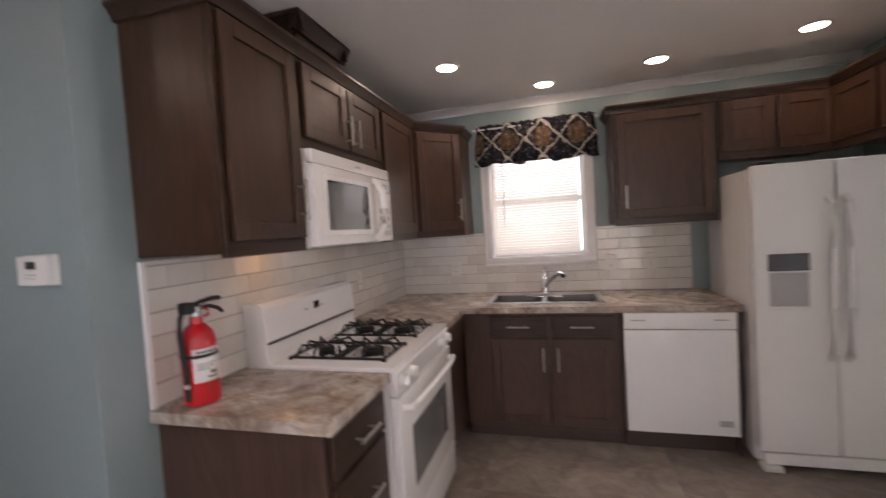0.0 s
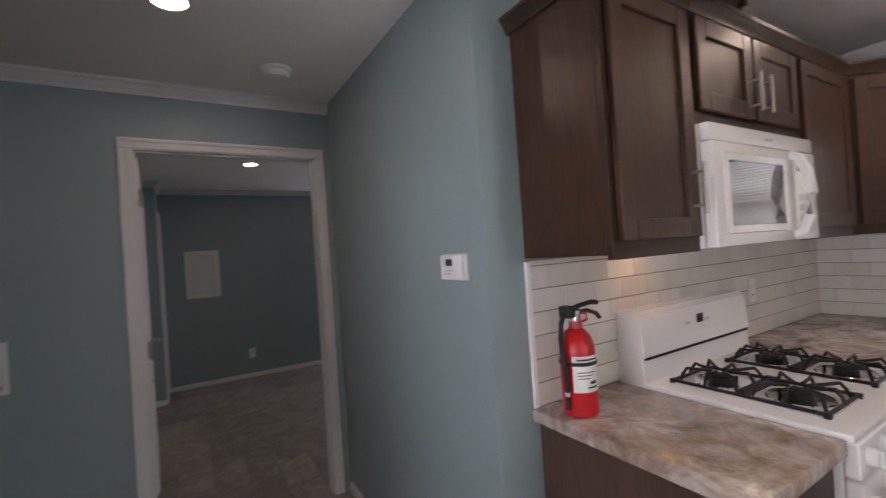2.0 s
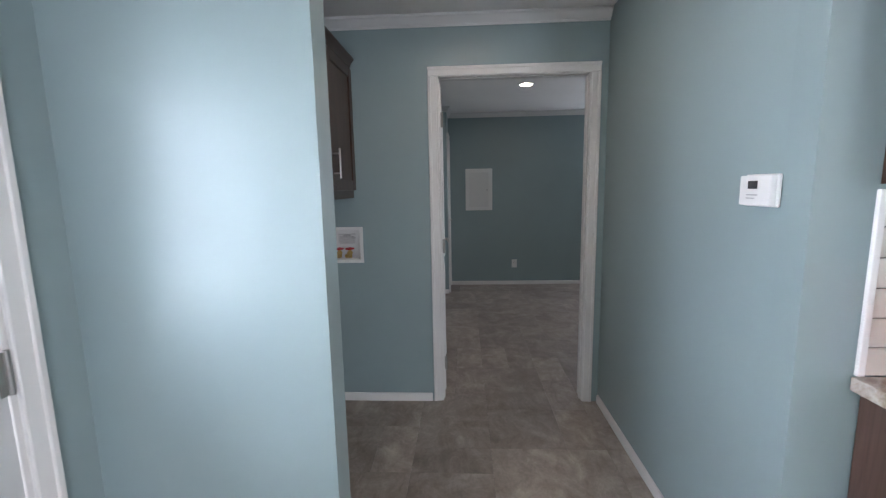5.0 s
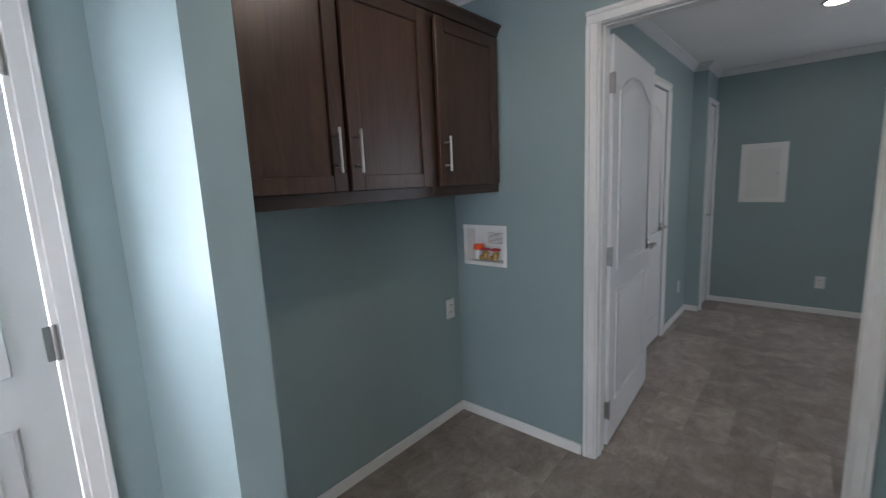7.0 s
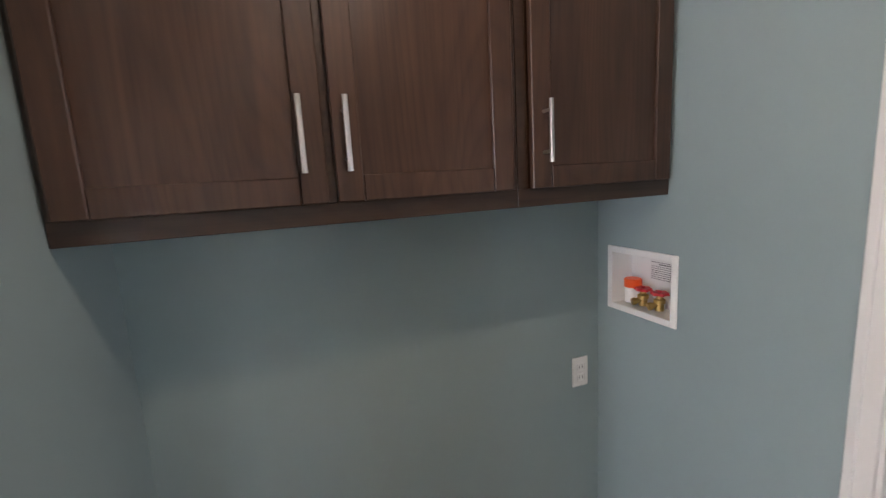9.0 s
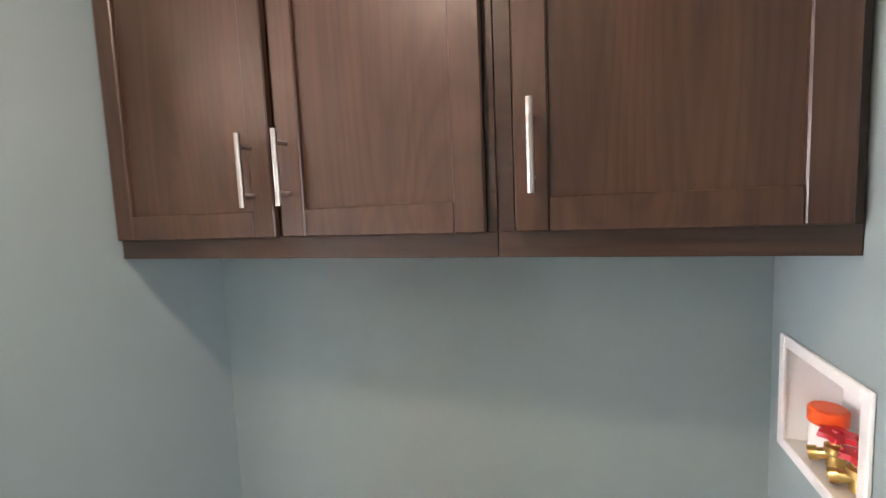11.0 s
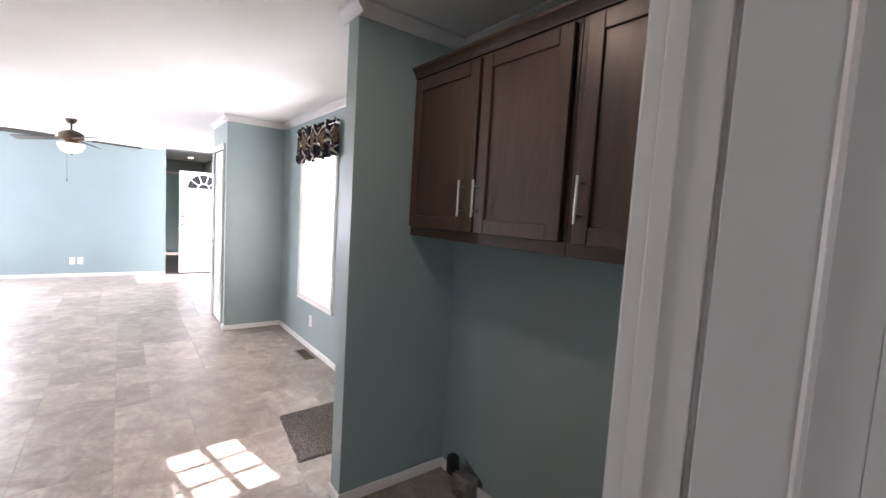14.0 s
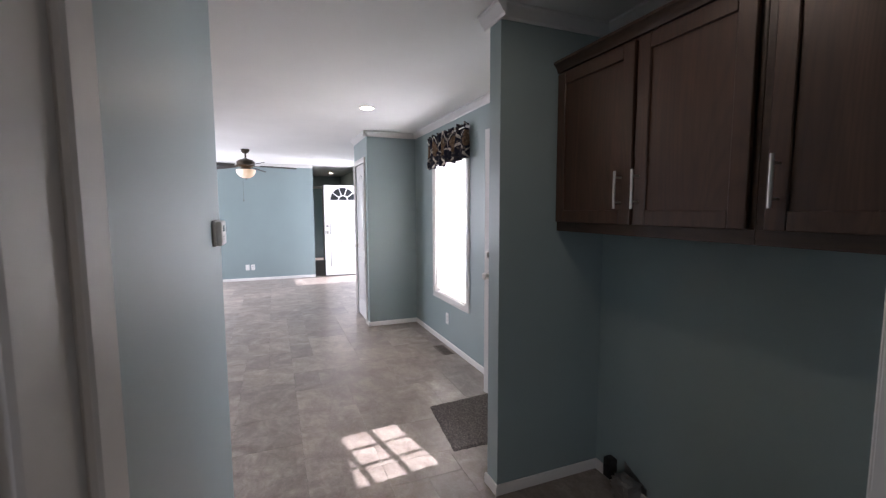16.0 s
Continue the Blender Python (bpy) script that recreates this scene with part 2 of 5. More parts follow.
m, n, l, b = shader("glass_clear", 0.02)
b.inputs["Transmission Weight"].default_value = 1.0
b.inputs["Base Color"].default_value = (0.95, 0.97, 0.97, 1)
b.inputs["IOR"].default_value = 1.1
GLASS = m
m, n, l, b = shader("glass_dark", 0.06)
b.inputs["Base Color"].default_value = (0.03, 0.032, 0.035, 1)
b.inputs["Coat Weight"].default_value = 0.6
DGLASS = m
m, n, l, b = shader("oven_glass", 0.12)
l.new(ramp(n, l, noise_tex(n, l, coords(n, l), 4.0, 2), [(0.3, (0.16, 0.17, 0.17)), (0.7, (0.2, 0.21, 0.21))]), b.inputs["Base Color"])
b.inputs["Coat Weight"].default_value = 0.7
OGLASS = m


def glowing(name, color, strength):
    m, n, l, b = shader(name, 0.4)
    b.inputs["Base Color"].default_value = (0.8, 0.8, 0.78, 1)
    b.inputs["Emission Color"].default_value = (*color, 1)
    b.inputs["Emission Strength"].default_value = strength
    return m


LAMP = glowing("lamp_lens", (1.0, 0.83, 0.62), 46.0)
GLOBE = glowing("fan_globe_glass", (1.0, 0.62, 0.26), 0.30)

m, n, l, b = shader("blind_slat", 0.5)
v = coords(n, l)
l.new(ramp(n, l, noise_tex(n, l, v, 5, 2), [(0.3, (0.80, 0.78, 0.70)), (0.7, (0.84, 0.82, 0.75))]), b.inputs["Base Color"])
tr = n.new("ShaderNodeBsdfTranslucent")
tr.inputs["Color"].default_value = (0.9, 0.87, 0.78, 1)
mx = n.new("ShaderNodeMixShader")
mx.inputs[0].default_value = 0.30
l.new(b.outputs[0], mx.inputs[1])
l.new(tr.outputs[0], mx.inputs[2])
l.new(mx.outputs[0], n["Material Output"].inputs["Surface"])
SLAT = m

# vinyl slate tile: warm grey, cloudy, with streaks and a tint of its own per tile
m, n, l, b = shader("floor_tile_slate", 0.34)
v = coords(n, l)
oi = n.new("ShaderNodeObjectInfo")
big = noise_tex(n, l, v, 4.5, 7, 0.62, 0.9)
streak = noise_tex(n, l, coords(n, l, (5, 9, 8)), 1.5, 6, 0.7, 1.4)
fine = noise_tex(n, l, v, 70, 4, 0.7)
c = ramp(n, l, big, [(0.25, (0.205, 0.170, 0.146)), (0.5, (0.33, 0.288, 0.255)), (0.75, (0.48, 0.430, 0.388))])
c = mix(n, l, c, ramp(n, l, streak, [(0.35, (0.70, 0.68, 0.67)), (0.6, (1.0, 1.0, 1.0)), (0.8, (1.25, 1.24, 1.22))]), 0.8, "MULTIPLY")
c = mix(n, l, c, ramp(n, l, fine, [(0.3, (0.82, 0.82, 0.82)), (0.7, (1.08, 1.08, 1.08))]), 0.7, "MULTIPLY")
c = mix(n, l, c, ramp(n, l, oi.outputs["Random"], [(0.0, (0.80, 0.79, 0.79)), (0.5, (0.97, 0.96, 0.95)), (1.0, (1.12, 1.11, 1.10))]), 1.0, "MULTIPLY")
l.new(c, b.inputs["Base Color"])
rr = n.new("ShaderNodeMapRange")
rr.inputs["To Min"].default_value, rr.inputs["To Max"].default_value = 0.24, 0.48
l.new(streak, rr.inputs["Value"])
l.new(rr.outputs[0], b.inputs["Roughness"])
bump(n, l, b, big, 0.12, 0.003)
FLOOR = m
GROUT_F = painted("floor_joint", (0.15, 0.135, 0.124), 0.7, 0.1, 100, 0.2)

# laminate worktop: tan, grey and rust marbling
m, n, l, b = shader("laminate_granite", 0.24)
v = coords(n, l)
a1 = noise_tex(n, l, v, 4.2, 9, 0.62, 2.4)
a2 = noise_tex(n, l, v, 19, 6, 0.65, 1.5)
a3 = noise_tex(n, l, v, 4.0, 4, 0.6, 1.0)
c1 = ramp(n, l, a1, [(0.30, (0.16, 0.11, 0.085)), (0.40, (0.36, 0.27, 0.21)), (0.50, (0.56, 0.46, 0.38)), (0.60, (0.80, 0.76, 0.71)), (0.72, (0.48, 0.44, 0.41))])
c2 = ramp(n, l, a2, [(0.35, (0.24, 0.18, 0.15)), (0.52, (0.55, 0.44, 0.35)), (0.66, (0.84, 0.80, 0.75))])
c = mix(n, l, c1, c2, 0.36)
c = mix(n, l, c, ramp(n, l, a3, [(0.35, (0.60, 0.58, 0.57)), (0.65, (0.90, 0.88, 0.85))]), 1.0, "MULTIPLY")
l.new(c, b.inputs["Base Color"])
b.inputs["Coat Weight"].default_value = 0.25
LAMINATE = m

# glazed wall tile and its grey joint
m, n, l, b = shader("wall_tile_glazed", 0.14, 0, 0.3)
oi = n.new("ShaderNodeObjectInfo")
v = coords(n, l)
c = ramp(n, l, oi.outputs["Random"], [(0, (0.66, 0.63, 0.575)), (1, (0.75, 0.725, 0.67))])
c = mix(n, l, c, ramp(n, l, noise_tex(n, l, v, 14, 3), [(0.3, (0.95, 0.95, 0.94)), (0.7, (1, 1, 1))]), 1.0, "MULTIPLY")
l.new(c, b.inputs["Base Color"])
bump(n, l, b, noise_tex(n, l, v, 9, 2), 0.12, 0.002)
TILE = m
CREAM = painted("plastic_cream", (0.68, 0.65, 0.59), 0.35, 0.02, 300, 0.03)
GROUT = painted("wall_joint_grey", (0.20, 0.185, 0.17), 0.85, 0.1, 200, 0.3)

# valance cloth: navy ground, cream lattice, tan medallions
m, n, l, b = shader("valance_cloth", 0.9)
tc = n.new("ShaderNodeTexCoord")
sp = n.new("ShaderNodeSeparateXYZ")
l.new(tc.outputs["UV"], sp.inputs[0])
u, w = sp.outputs["X"], sp.outputs["Y"]


def calc(op, a, c=None, d=None):
    k = n.new("ShaderNodeMath")
    k.operation = op
    for i, q in enumerate((a, c, d)):
        if q is None:
            continue
        if isinstance(q, (int, float)):
            k.inputs[i].default_value = q
        else:
            l.new(q, k.inputs[i])
    return k.outputs[0]


wob = noise_tex(n, l, tc.outputs["UV"], 22, 3)
wobble = calc("MULTIPLY", calc("SUBTRACT", wob, 0.5), 0.05)
p1 = calc("FRACT", calc("ADD", calc("DIVIDE", calc("ADD", u, w), 0.27), calc("MULTIPLY", wobble, 5.0)))
p2 = calc("FRACT", calc("ADD", calc("DIVIDE", calc("SUBTRACT", u, w), 0.27), calc("MULTIPLY", wobble, 5.0)))
d1, d2 = calc("ABSOLUTE", calc("SUBTRACT", p1, 0.5)), calc("ABSOLUTE", calc("SUBTRACT", p2, 0.5))
edge = calc("MAXIMUM", d1, d2)
rad = calc("SQRT", calc("ADD", calc("MULTIPLY", d1, d1), calc("MULTIPLY", d2, d2)))
fleck = noise_tex(n, l, tc.outputs["UV"], 34, 4, 0.65, 0.6)
ground = ramp(n, l, fleck, [(0.42, (0.010, 0.012, 0.028)), (0.56, (0.035, 0.034, 0.045)), (0.66, (0.26, 0.22, 0.18))])
med = ramp(n, l, fleck, [(0.35, (0.09, 0.055, 0.032)), (0.58, (0.22, 0.145, 0.085)), (0.72, (0.5, 0.43, 0.35))])
cell = n.new("ShaderNodeTexChecker")
cell.inputs["Scale"].default_value = 1.0
cb = n.new("ShaderNodeCombineXYZ")
l.new(calc("DIVIDE", calc("ADD", u, w), 0.27), cb.inputs[0])
l.new(calc("DIVIDE", calc("SUBTRACT", u, w), 0.27), cb.inputs[1])
l.new(cb.outputs[0], cell.inputs["Vector"])
inside = calc("MULTIPLY", calc("LESS_THAN", calc("ADD", rad, wobble), 0.40), cell.outputs["Fac"])
col = mix(n, l, ground, med, inside)
col = mix(n, l, col, (0.72, 0.66, 0.57), calc("MULTIPLY", calc("GREATER_THAN", calc("ADD", edge, calc("MULTIPLY", wobble, 2.0)), 0.462), calc("MULTIPLY", fleck, 1.5)))
l.new(col, b.inputs["Base Color"])
bump(n, l, b, noise_tex(n, l, tc.outputs["UV"], 260, 2), 0.3, 0.001)
tr = n.new("ShaderNodeBsdfTranslucent")
l.new(col, tr.inputs["Color"])
mx = n.new("ShaderNodeMixShader")
mx.inputs[0].default_value = 0.5
l.new(b.outputs[0], mx.inputs[1])
l.new(tr.outputs[0], mx.inputs[2])
l.new(mx.outputs[0], n["Material Output"].inputs["Surface"])
CLOTH = m

# rug: grey-brown looped pile
m, n, l, b = shader("rug_pile", 0.95)
v = coords(n, l)
r1 = noise_tex(n, l, v, 95, 4, 0.75)
r2 = noise_tex(n, l, coords(n, l, (24, 90, 1)), 1.2, 4)
c = ramp(n, l, r1, [(0.33, (0.035, 0.030, 0.027)), (0.55, (0.145, 0.125, 0.112)), (0.72, (0.28, 0.25, 0.23))])
c = mix(n, l, c, ramp(n, l, r2, [(0.35, (0.7, 0.7, 0.7)), (0.65, (1.1, 1.1, 1.1))]), 1.0, "MULTIPLY")
l.new(c, b.inputs["Base Color"])
bump(n, l, b, r1, 1.0, 0.006)
RUG = m

m, n, l, b = shader("lawn", 0.95)
v = coords(n, l)
l.new(ramp(n, l, noise_tex(n, l, v, 3.0, 6), [(0.3, (0.04, 0.07, 0.02)), (0.7, (0.11, 0.12, 0.05))]), b.inputs["Base Color"])
LAWN = m

# ---- structure ----
H = 2.37
CW = 0.06


def wall(name, x0, x1, y0, y1, axis="x", holes=(), z1=H, label="pale blue painted wall", material=WALL):
    """A wall slab with openings (from, to, bottom, top) along its axis."""
    bm = bmesh.new()
    a0, a1 = (x0, x1) if axis == "x" else (y0, y1)

    def piece(p, q, zb, zt):
        if q - p > 1e-4 and zt - zb > 1e-4:
            box(bm, *((p, q, y0, y1) if axis == "x" else (x0, x1, p, q)), zb, zt)

    at = a0
    for p, q, zb, zt in sorted(holes):
        piece(at, p, 0, z1)
        piece(p, q, 0, zb)
        piece(p, q, zt, z1)
        at = q
    piece(at, a1, 0, z1)
    return solid(name, bm, material, label, "wall", kind="structure")


wall("wall_corridor", -1.54, -0.10, 0.0, 0.10)
wall("wall_stove", -0.10, 0.0, 0.0, 2.47, "y")
# the opening at 4.5..6.3 is an unseen addition that admits fill light
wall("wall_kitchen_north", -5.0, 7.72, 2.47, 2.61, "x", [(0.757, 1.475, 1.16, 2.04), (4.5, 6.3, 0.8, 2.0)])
wall("wall_bedroom_door", -1.65, -1.54, -1.87, 2.47, "y", [(-1.757, -1.49, 0.935, 1.142), (-1.005, -0.088, 0.0, 2.045)])
wall("wall_south", -5.0, 4.02, -2.0, -1.87, "x", [(0.215, 1.075, 0.0, 2.05), (1.75, 2.56, 0.53, 1.95)])
wall("wall_nook_back", -1.54, -0.065, -1.87, -1.825, "x")
wall("wall_nook_partition", -0.065, 0.04, -1.87, -1.196, "y")
wall("wall_pantry_west", 3.277, 3.377, -1.87, -1.26, "y")
wall("wall_pantry_north", 3.377, 4.12, -1.36, -1.26, "x", [(3.44, 4.02, 0, 2.03)])
wall("wall_pantry_east", 4.02, 4.12, -2.0, -1.36, "y")
wall("wall_entry_south", 4.12, 10.6, -2.15, -2.02, "x", [(6.72, 7.56, 0.0, 2.05)])
# opening added out of view for the east fill lamp
wall("wall_living_east", 7.60, 7.72, -1.0, 2.47, "y", [(1.4, 2.2, 0.75, 1.85)])
wall("wall_hall_north", 7.72, 10.6, -1.0, -0.88, "x")
wall("wall_hall_end", 10.6, 10.7, -2.15, -0.88, "y", [(-1.5, -1.06, 0, 2.03)])
wall("wall_hall_beyond", 11.4, 11.5, -2.15, -0.88, "y")
wall("wall_kitchen_east", 3.15, 3.25, 1.0, 2.47, "y")
# its opening is made up and unseen, for the far room's fill lamp
wall("wall_far_west", -5.0, -4.88, -1.87, 2.47, "y", [(1.3, 2.2, 0.85, 2.05)])
wall("wall_far_south", -4.38, -1.65, -1.30, -1.18, "x", [(-3.46, -2.68, 0, 2.03)])
wall("wall_far_jog", -4.88, -4.38, -1.30, -1.057, "x", [(-4.83, -4.47, 0, 2.03)])

solid("ceiling", boxes((-5.0, 11.5, -2.15, 2.61, H + 0.002, H + 0.10)), CEIL, "white sprayed-texture ceiling", "ceiling", kind="structure")
solid("roof", boxes((-5.3, 11.8, -2.62, 3.04, H + 0.14, H + 0.22)), SIDING, "flat roof deck with deep eaves", "roof", kind="structure")
solid("floor", boxes((-5.0, 11.5, -2.15, 2.61, -0.25, -0.004)), GROUT_F, "dark grey-brown vinyl underlay of the floor", "floor", kind="structure")
solid("ground", boxes((-900, 900, -900, 900, -0.9, -0.6)), LAWN, "mown lawn around the house", "ground", kind="structure")

CROWN = [(0, H), (0, H - 0.062), (0.007, H - 0.062), (0.011, H - 0.050), (0.020, H - 0.044), (0.033, H - 0.022), (0.040, H - 0.015), (0.046, H - 0.013), (0.046, H)]
BASE = [(0, 0), (0.012, 0), (0.012, 0.042), (0.008, 0.050), (0.004, 0.052), (0, 0.052)]


def runs(name, outline, lines, label, category):
    for a, c in lines:
        solid(name, prism(bmesh.new(), outline, a, c), TRIM, label, category, kind="structure")


# lines run with the room on their left
runs("crown_moulding", CROWN, [
    ((-1.54, 0.0), (-1.54, -1.825)), ((-1.54, -1.825), (-0.065, -1.825)), ((-0.065, -1.825), (-0.065, -1.196)),
    ((-0.115, -1.196), (0.09, -1.196)), ((0.04, -1.196), (0.04, -1.87)), ((0.04, -1.87), (3.277, -1.87)),
    ((3.277, -1.87), (3.277, -1.21)), ((3.227, -1.26), (4.12, -1.26)), ((7.60, -1.0), (7.60, 2.47)),
    ((3.15, 2.47), (0.0, 2.47)), ((0.0, 2.47), (0.0, 0.0)),
    ((-4.38, -1.18), (-1.65, -1.18)), ((-4.38, -1.057), (-4.38, -1.18)), ((-4.88, -1.057), (-4.33, -1.057)), ((-4.88, 2.47), (-4.88, -1.057)),
], "white painted crown moulding", "moulding")
runs("baseboard", BASE, [
    ((0.0, 0.0), (-1.525, 0.0)), ((-1.54, -1.065), (-1.54, -1.825)), ((-1.54, -1.825), (-0.065, -1.825)), ((-0.065, -1.825), (-0.065, -1.196)),
    ((-0.077, -1.196), (0.052, -1.196)), ((0.04, -1.196), (0.04, -1.87)), ((1.14, -1.87), (3.277, -1.87)),
    ((3.277, -1.87), (3.277, -1.248)), ((3.265, -1.26), (3.39, -1.26)), ((4.07, -1.26), (4.12, -1.26)), ((7.60, -1.0), (7.60, 2.47)),
    ((-4.38, -1.18), (-3.52, -1.18)), ((-2.62, -1.18), (-1.65, -1.18)), ((-4.38, -1.057), (-4.38, -1.18)), ((-4.88, 2.47), (-4.88, -1.057)),
], "low white painted baseboard", "baseboard")


def casing(name, axis, at, out, p, q, top, bottom=None, w=CW, t=0.016, label="white painted door casing"):
    """Flat casing with a raised back band round an opening p..q; axis: the wall's run; out: +1 or -1, the side it stands on."""
    th = thing(name, label, "trim", kind="structure")
    zb = 0.0 if bottom is None else bottom

    def bar(nm, a, c, z0, z1, inner):
        bm = bmesh.new()
        lo, hi = sorted((at, at + out * t))
        lo2, hi2 = sorted((at, at + out * (t + 0.006)))
        g = (a, c, lo, hi, z0, z1) if axis == "x" else (lo, hi, a, c, z0, z1)
        box(bm, *g, bevel=0.003)
        if inner == "left":
            a2, c2, y0, y1 = a, a + 0.018, z0, z1
        elif inner == "right":
            a2, c2, y0, y1 = c - 0.018, c, z0, z1
        elif inner == "top":
            a2, c2, y0, y1 = a, c, z1 - 0.018, z1 + 0.001
        else:
            a2, c2, y0, y1 = a, c, z0 - 0.001, z0 + 0.018
        g = (a2 - 0.001, c2 + 0.001, lo2, hi2, y0, y1) if axis == "x" else (lo2, hi2, a2 - 0.001, c2 + 0.001, y0, y1)
        box(bm, *g, bevel=0.003)
        part(nm, bm, TRIM, th)

    bar("side_casing", p - w, p, zb, top, "left")
    bar("side_casing", q, q + w, zb, top, "right")
    bar("head_casing", p - w, q + w, top, top + w, "top")
    if bottom is not None:
        bar("sill_casing", p - w, q + w, bottom - w, bottom, "bottom")
    return th


def jamb(name, axis, lo, hi, p, q, top, t=0.02, stop=None):
    """Lining of a door opening through a wall lo..hi, with a stop bead."""
    th = thing(name, "white painted door jamb lining", "trim", kind="structure")

    def b3(nm, a, c, z0, z1, l0, l1):
        part(nm, boxes((a, c, l0, l1, z0, z1) if axis == "x" else (l0, l1, a, c, z0, z1), bevel=0.002), TRIM, th)

    b3("side_jamb", p, p + t, 0, top, lo - 0.002, hi + 0.002)
    b3("side_jamb", q - t, q, 0, top, lo - 0.002, hi + 0.002)
    b3("head_jamb", p + t, q - t, top - t, top, lo - 0.002, hi + 0.002)
    if stop:
        b3("stop_bead", p + t, p + t + 0.007, 0, top - t, *stop)
        b3("stop_bead", q - t - 0.007, q - t, 0, top - t, *stop)
        b3("stop_bead", p + t + 0.007, q - t - 0.007, top - t - 0.007, top - t, *stop)
    return th


casing("bedroom_door_casing", "y", -1.54, 1, -1.0, -0.096, 2.035, w=0.052, t=0.010)
casing("bedroom_door_casing_inner", "y", -1.65, -1, -1.0, -0.096, 2.035, w=0.052, t=0.010)
jamb("bedroom_door_jamb", "y", -1.65, -1.54, -1.005, -0.088, 2.045, t=0.014, stop=(-1.60, -1.57))
casing("front_door_casing", "x", -1.87, 1, 0.22, 1.07, 2.045)
jamb("front_door_jamb", "x", -2.0, -1.87, 0.215, 1.075, 2.05)
casing("pantry_door_casing", "x", -1.26, 1, 3.445, 4.015, 2.02)
casing("side_door_casing", "x", -1.18, 1, -3.455, -2.685, 2.02)
casing("linen_door_casing", "x", -1.057, 1, -4.825, -4.475, 2.02, w=0.045)
jamb("entry_door_jamb", "x", -2.15, -2.02, 6.72, 7.56, 2.05)
casing("hall_end_casing", "y", 10.6, -1, -1.495, -1.065, 2.02)


# ---- doors ----
def panel_door(name, label, w, h, loc, rz, material=DOORW, arched=True, t=0.035, handle="lever", hinges=(0.2, 1.0, 1.8), knob_side=1, panels=True):
    """Moulded two-panel door. Local x runs from the hinge edge, the leaf lies in y 0..t."""
    d = thing(name, label, "door", loc=loc, rz=rz)
    part("leaf", boxes((0, w, 0, t, 0.008, h), bevel=0.002), material, d, local=True)
    if panels:
        m0, m1 = 0.11, w - 0.11
        for z0, z1, arch in ((0.22, 0.80, False), (0.92, h - 0.13, arched)):
            for y in (-0.001, t + 0.001):
                bm = bmesh.new()
                pts = [(m0, z0), (m1, z0)]
                if arch:
                    pts.append((m1, z1 - 0.10))
                    pts += [(m0 + (m1 - m0) * (1 - k / 10), z1 - 0.10 + 0.10 * math.sin(math.pi * k / 10)) for k in range(1, 10)]
                    pts.append((m0, z1 - 0.10))
                else:
                    pts += [(m1, z1), (m0, z1)]
                sweep(bm, [(px, y, pz) for px, pz in pts + pts[:2]], 0.007, 6)
                part("panel_moulding", bm, material, d, local=True)
                cx = sum(p[0] for p in pts) / len(pts)
                cz = (z0 + z1) / 2
                bm = bmesh.new()
                s = 1 if y > 0 else -1
                outer = [bm.verts.new((cx + (px - cx) * 0.83, y, cz + (pz - cz) * 0.92)) for px, pz in pts]
                inner = [bm.verts.new((cx + (px - cx) * 0.76, y + s * 0.005, cz + (pz - cz) * 0.89)) for px, pz in pts]
                k = len(pts)
                for i in range(k):
                    bm.faces.new((outer[i], outer[(i + 1) % k], inner[(i + 1) % k], inner[i]))
                bm.faces.new(inner)
                part("raised_panel", bm, material, d, local=True)
    for z in hinges:
        bm = boxes((-0.004, 0.030, -0.0025, 0.0, z - 0.045, z + 0.045), (-0.0035, -0.0005, 0.0, t * 0.8, z - 0.045, z + 0.045))
        tube(bm, (-0.004, -0.005, z - 0.047), (-0.004, -0.005, z + 0.047), 0.0055, n=10)
        part("hinge", bm, HINGE, d, "brushed metal butt hinge", local=True)
    kx = w - 0.065
    for s, y in ((-1, 0.0), (1, t)):
        bm = bmesh.new()
        lathe(bm, [(0.03, 0), (0.03, s * 0.006), (0.012, s * 0.012), (0.010, s * 0.045)] if handle == "lever" else
              [(0.03, 0), (0.03, s * 0.006), (0.013, s * 0.014), (0.012, s * 0.03), (0.026, s * 0.042), (0.027, s * 0.055), (0.018, s * 0.066)], (kx, y, 0.95), 18, "y")
        if handle == "lever":
            sweep(bm, [(kx + 0.008, y + s * 0.045, 0.95), (kx - 0.03, y + s * 0.048, 0.952), (kx - 0.07, y + s * 0.046, 0.949), (kx - 0.105, y + s * 0.042, 0.944)], 0.0085, 8)
        part("door_handle" if handle == "lever" else "door_knob", bm, NICKEL, d, "satin nickel " + ("lever handle" if handle == "lever" else "knob"), local=True)
    return d


# bedroom door, wide open against the side wall
panel_door("bedroom_door", "white moulded two-panel interior door standing wide open", 0.86, 2.01, (-1.668, -0.980, 0.006), 183.5)
panel_door("pantry_door", "white closed pantry door with arched panels", 0.56, 2.01, (3.45, -1.30, 0.006), 0, hinges=(0.25, 1.75))
panel_door("side_room_door", "white closed moulded interior door", 0.765, 2.01, (-2.69, -1.185, 0.006), 180)
panel_door("linen_door", "narrow white closed closet door", 0.345, 2.01, (-4.828, -1.097, 0.006), 0, arched=False)

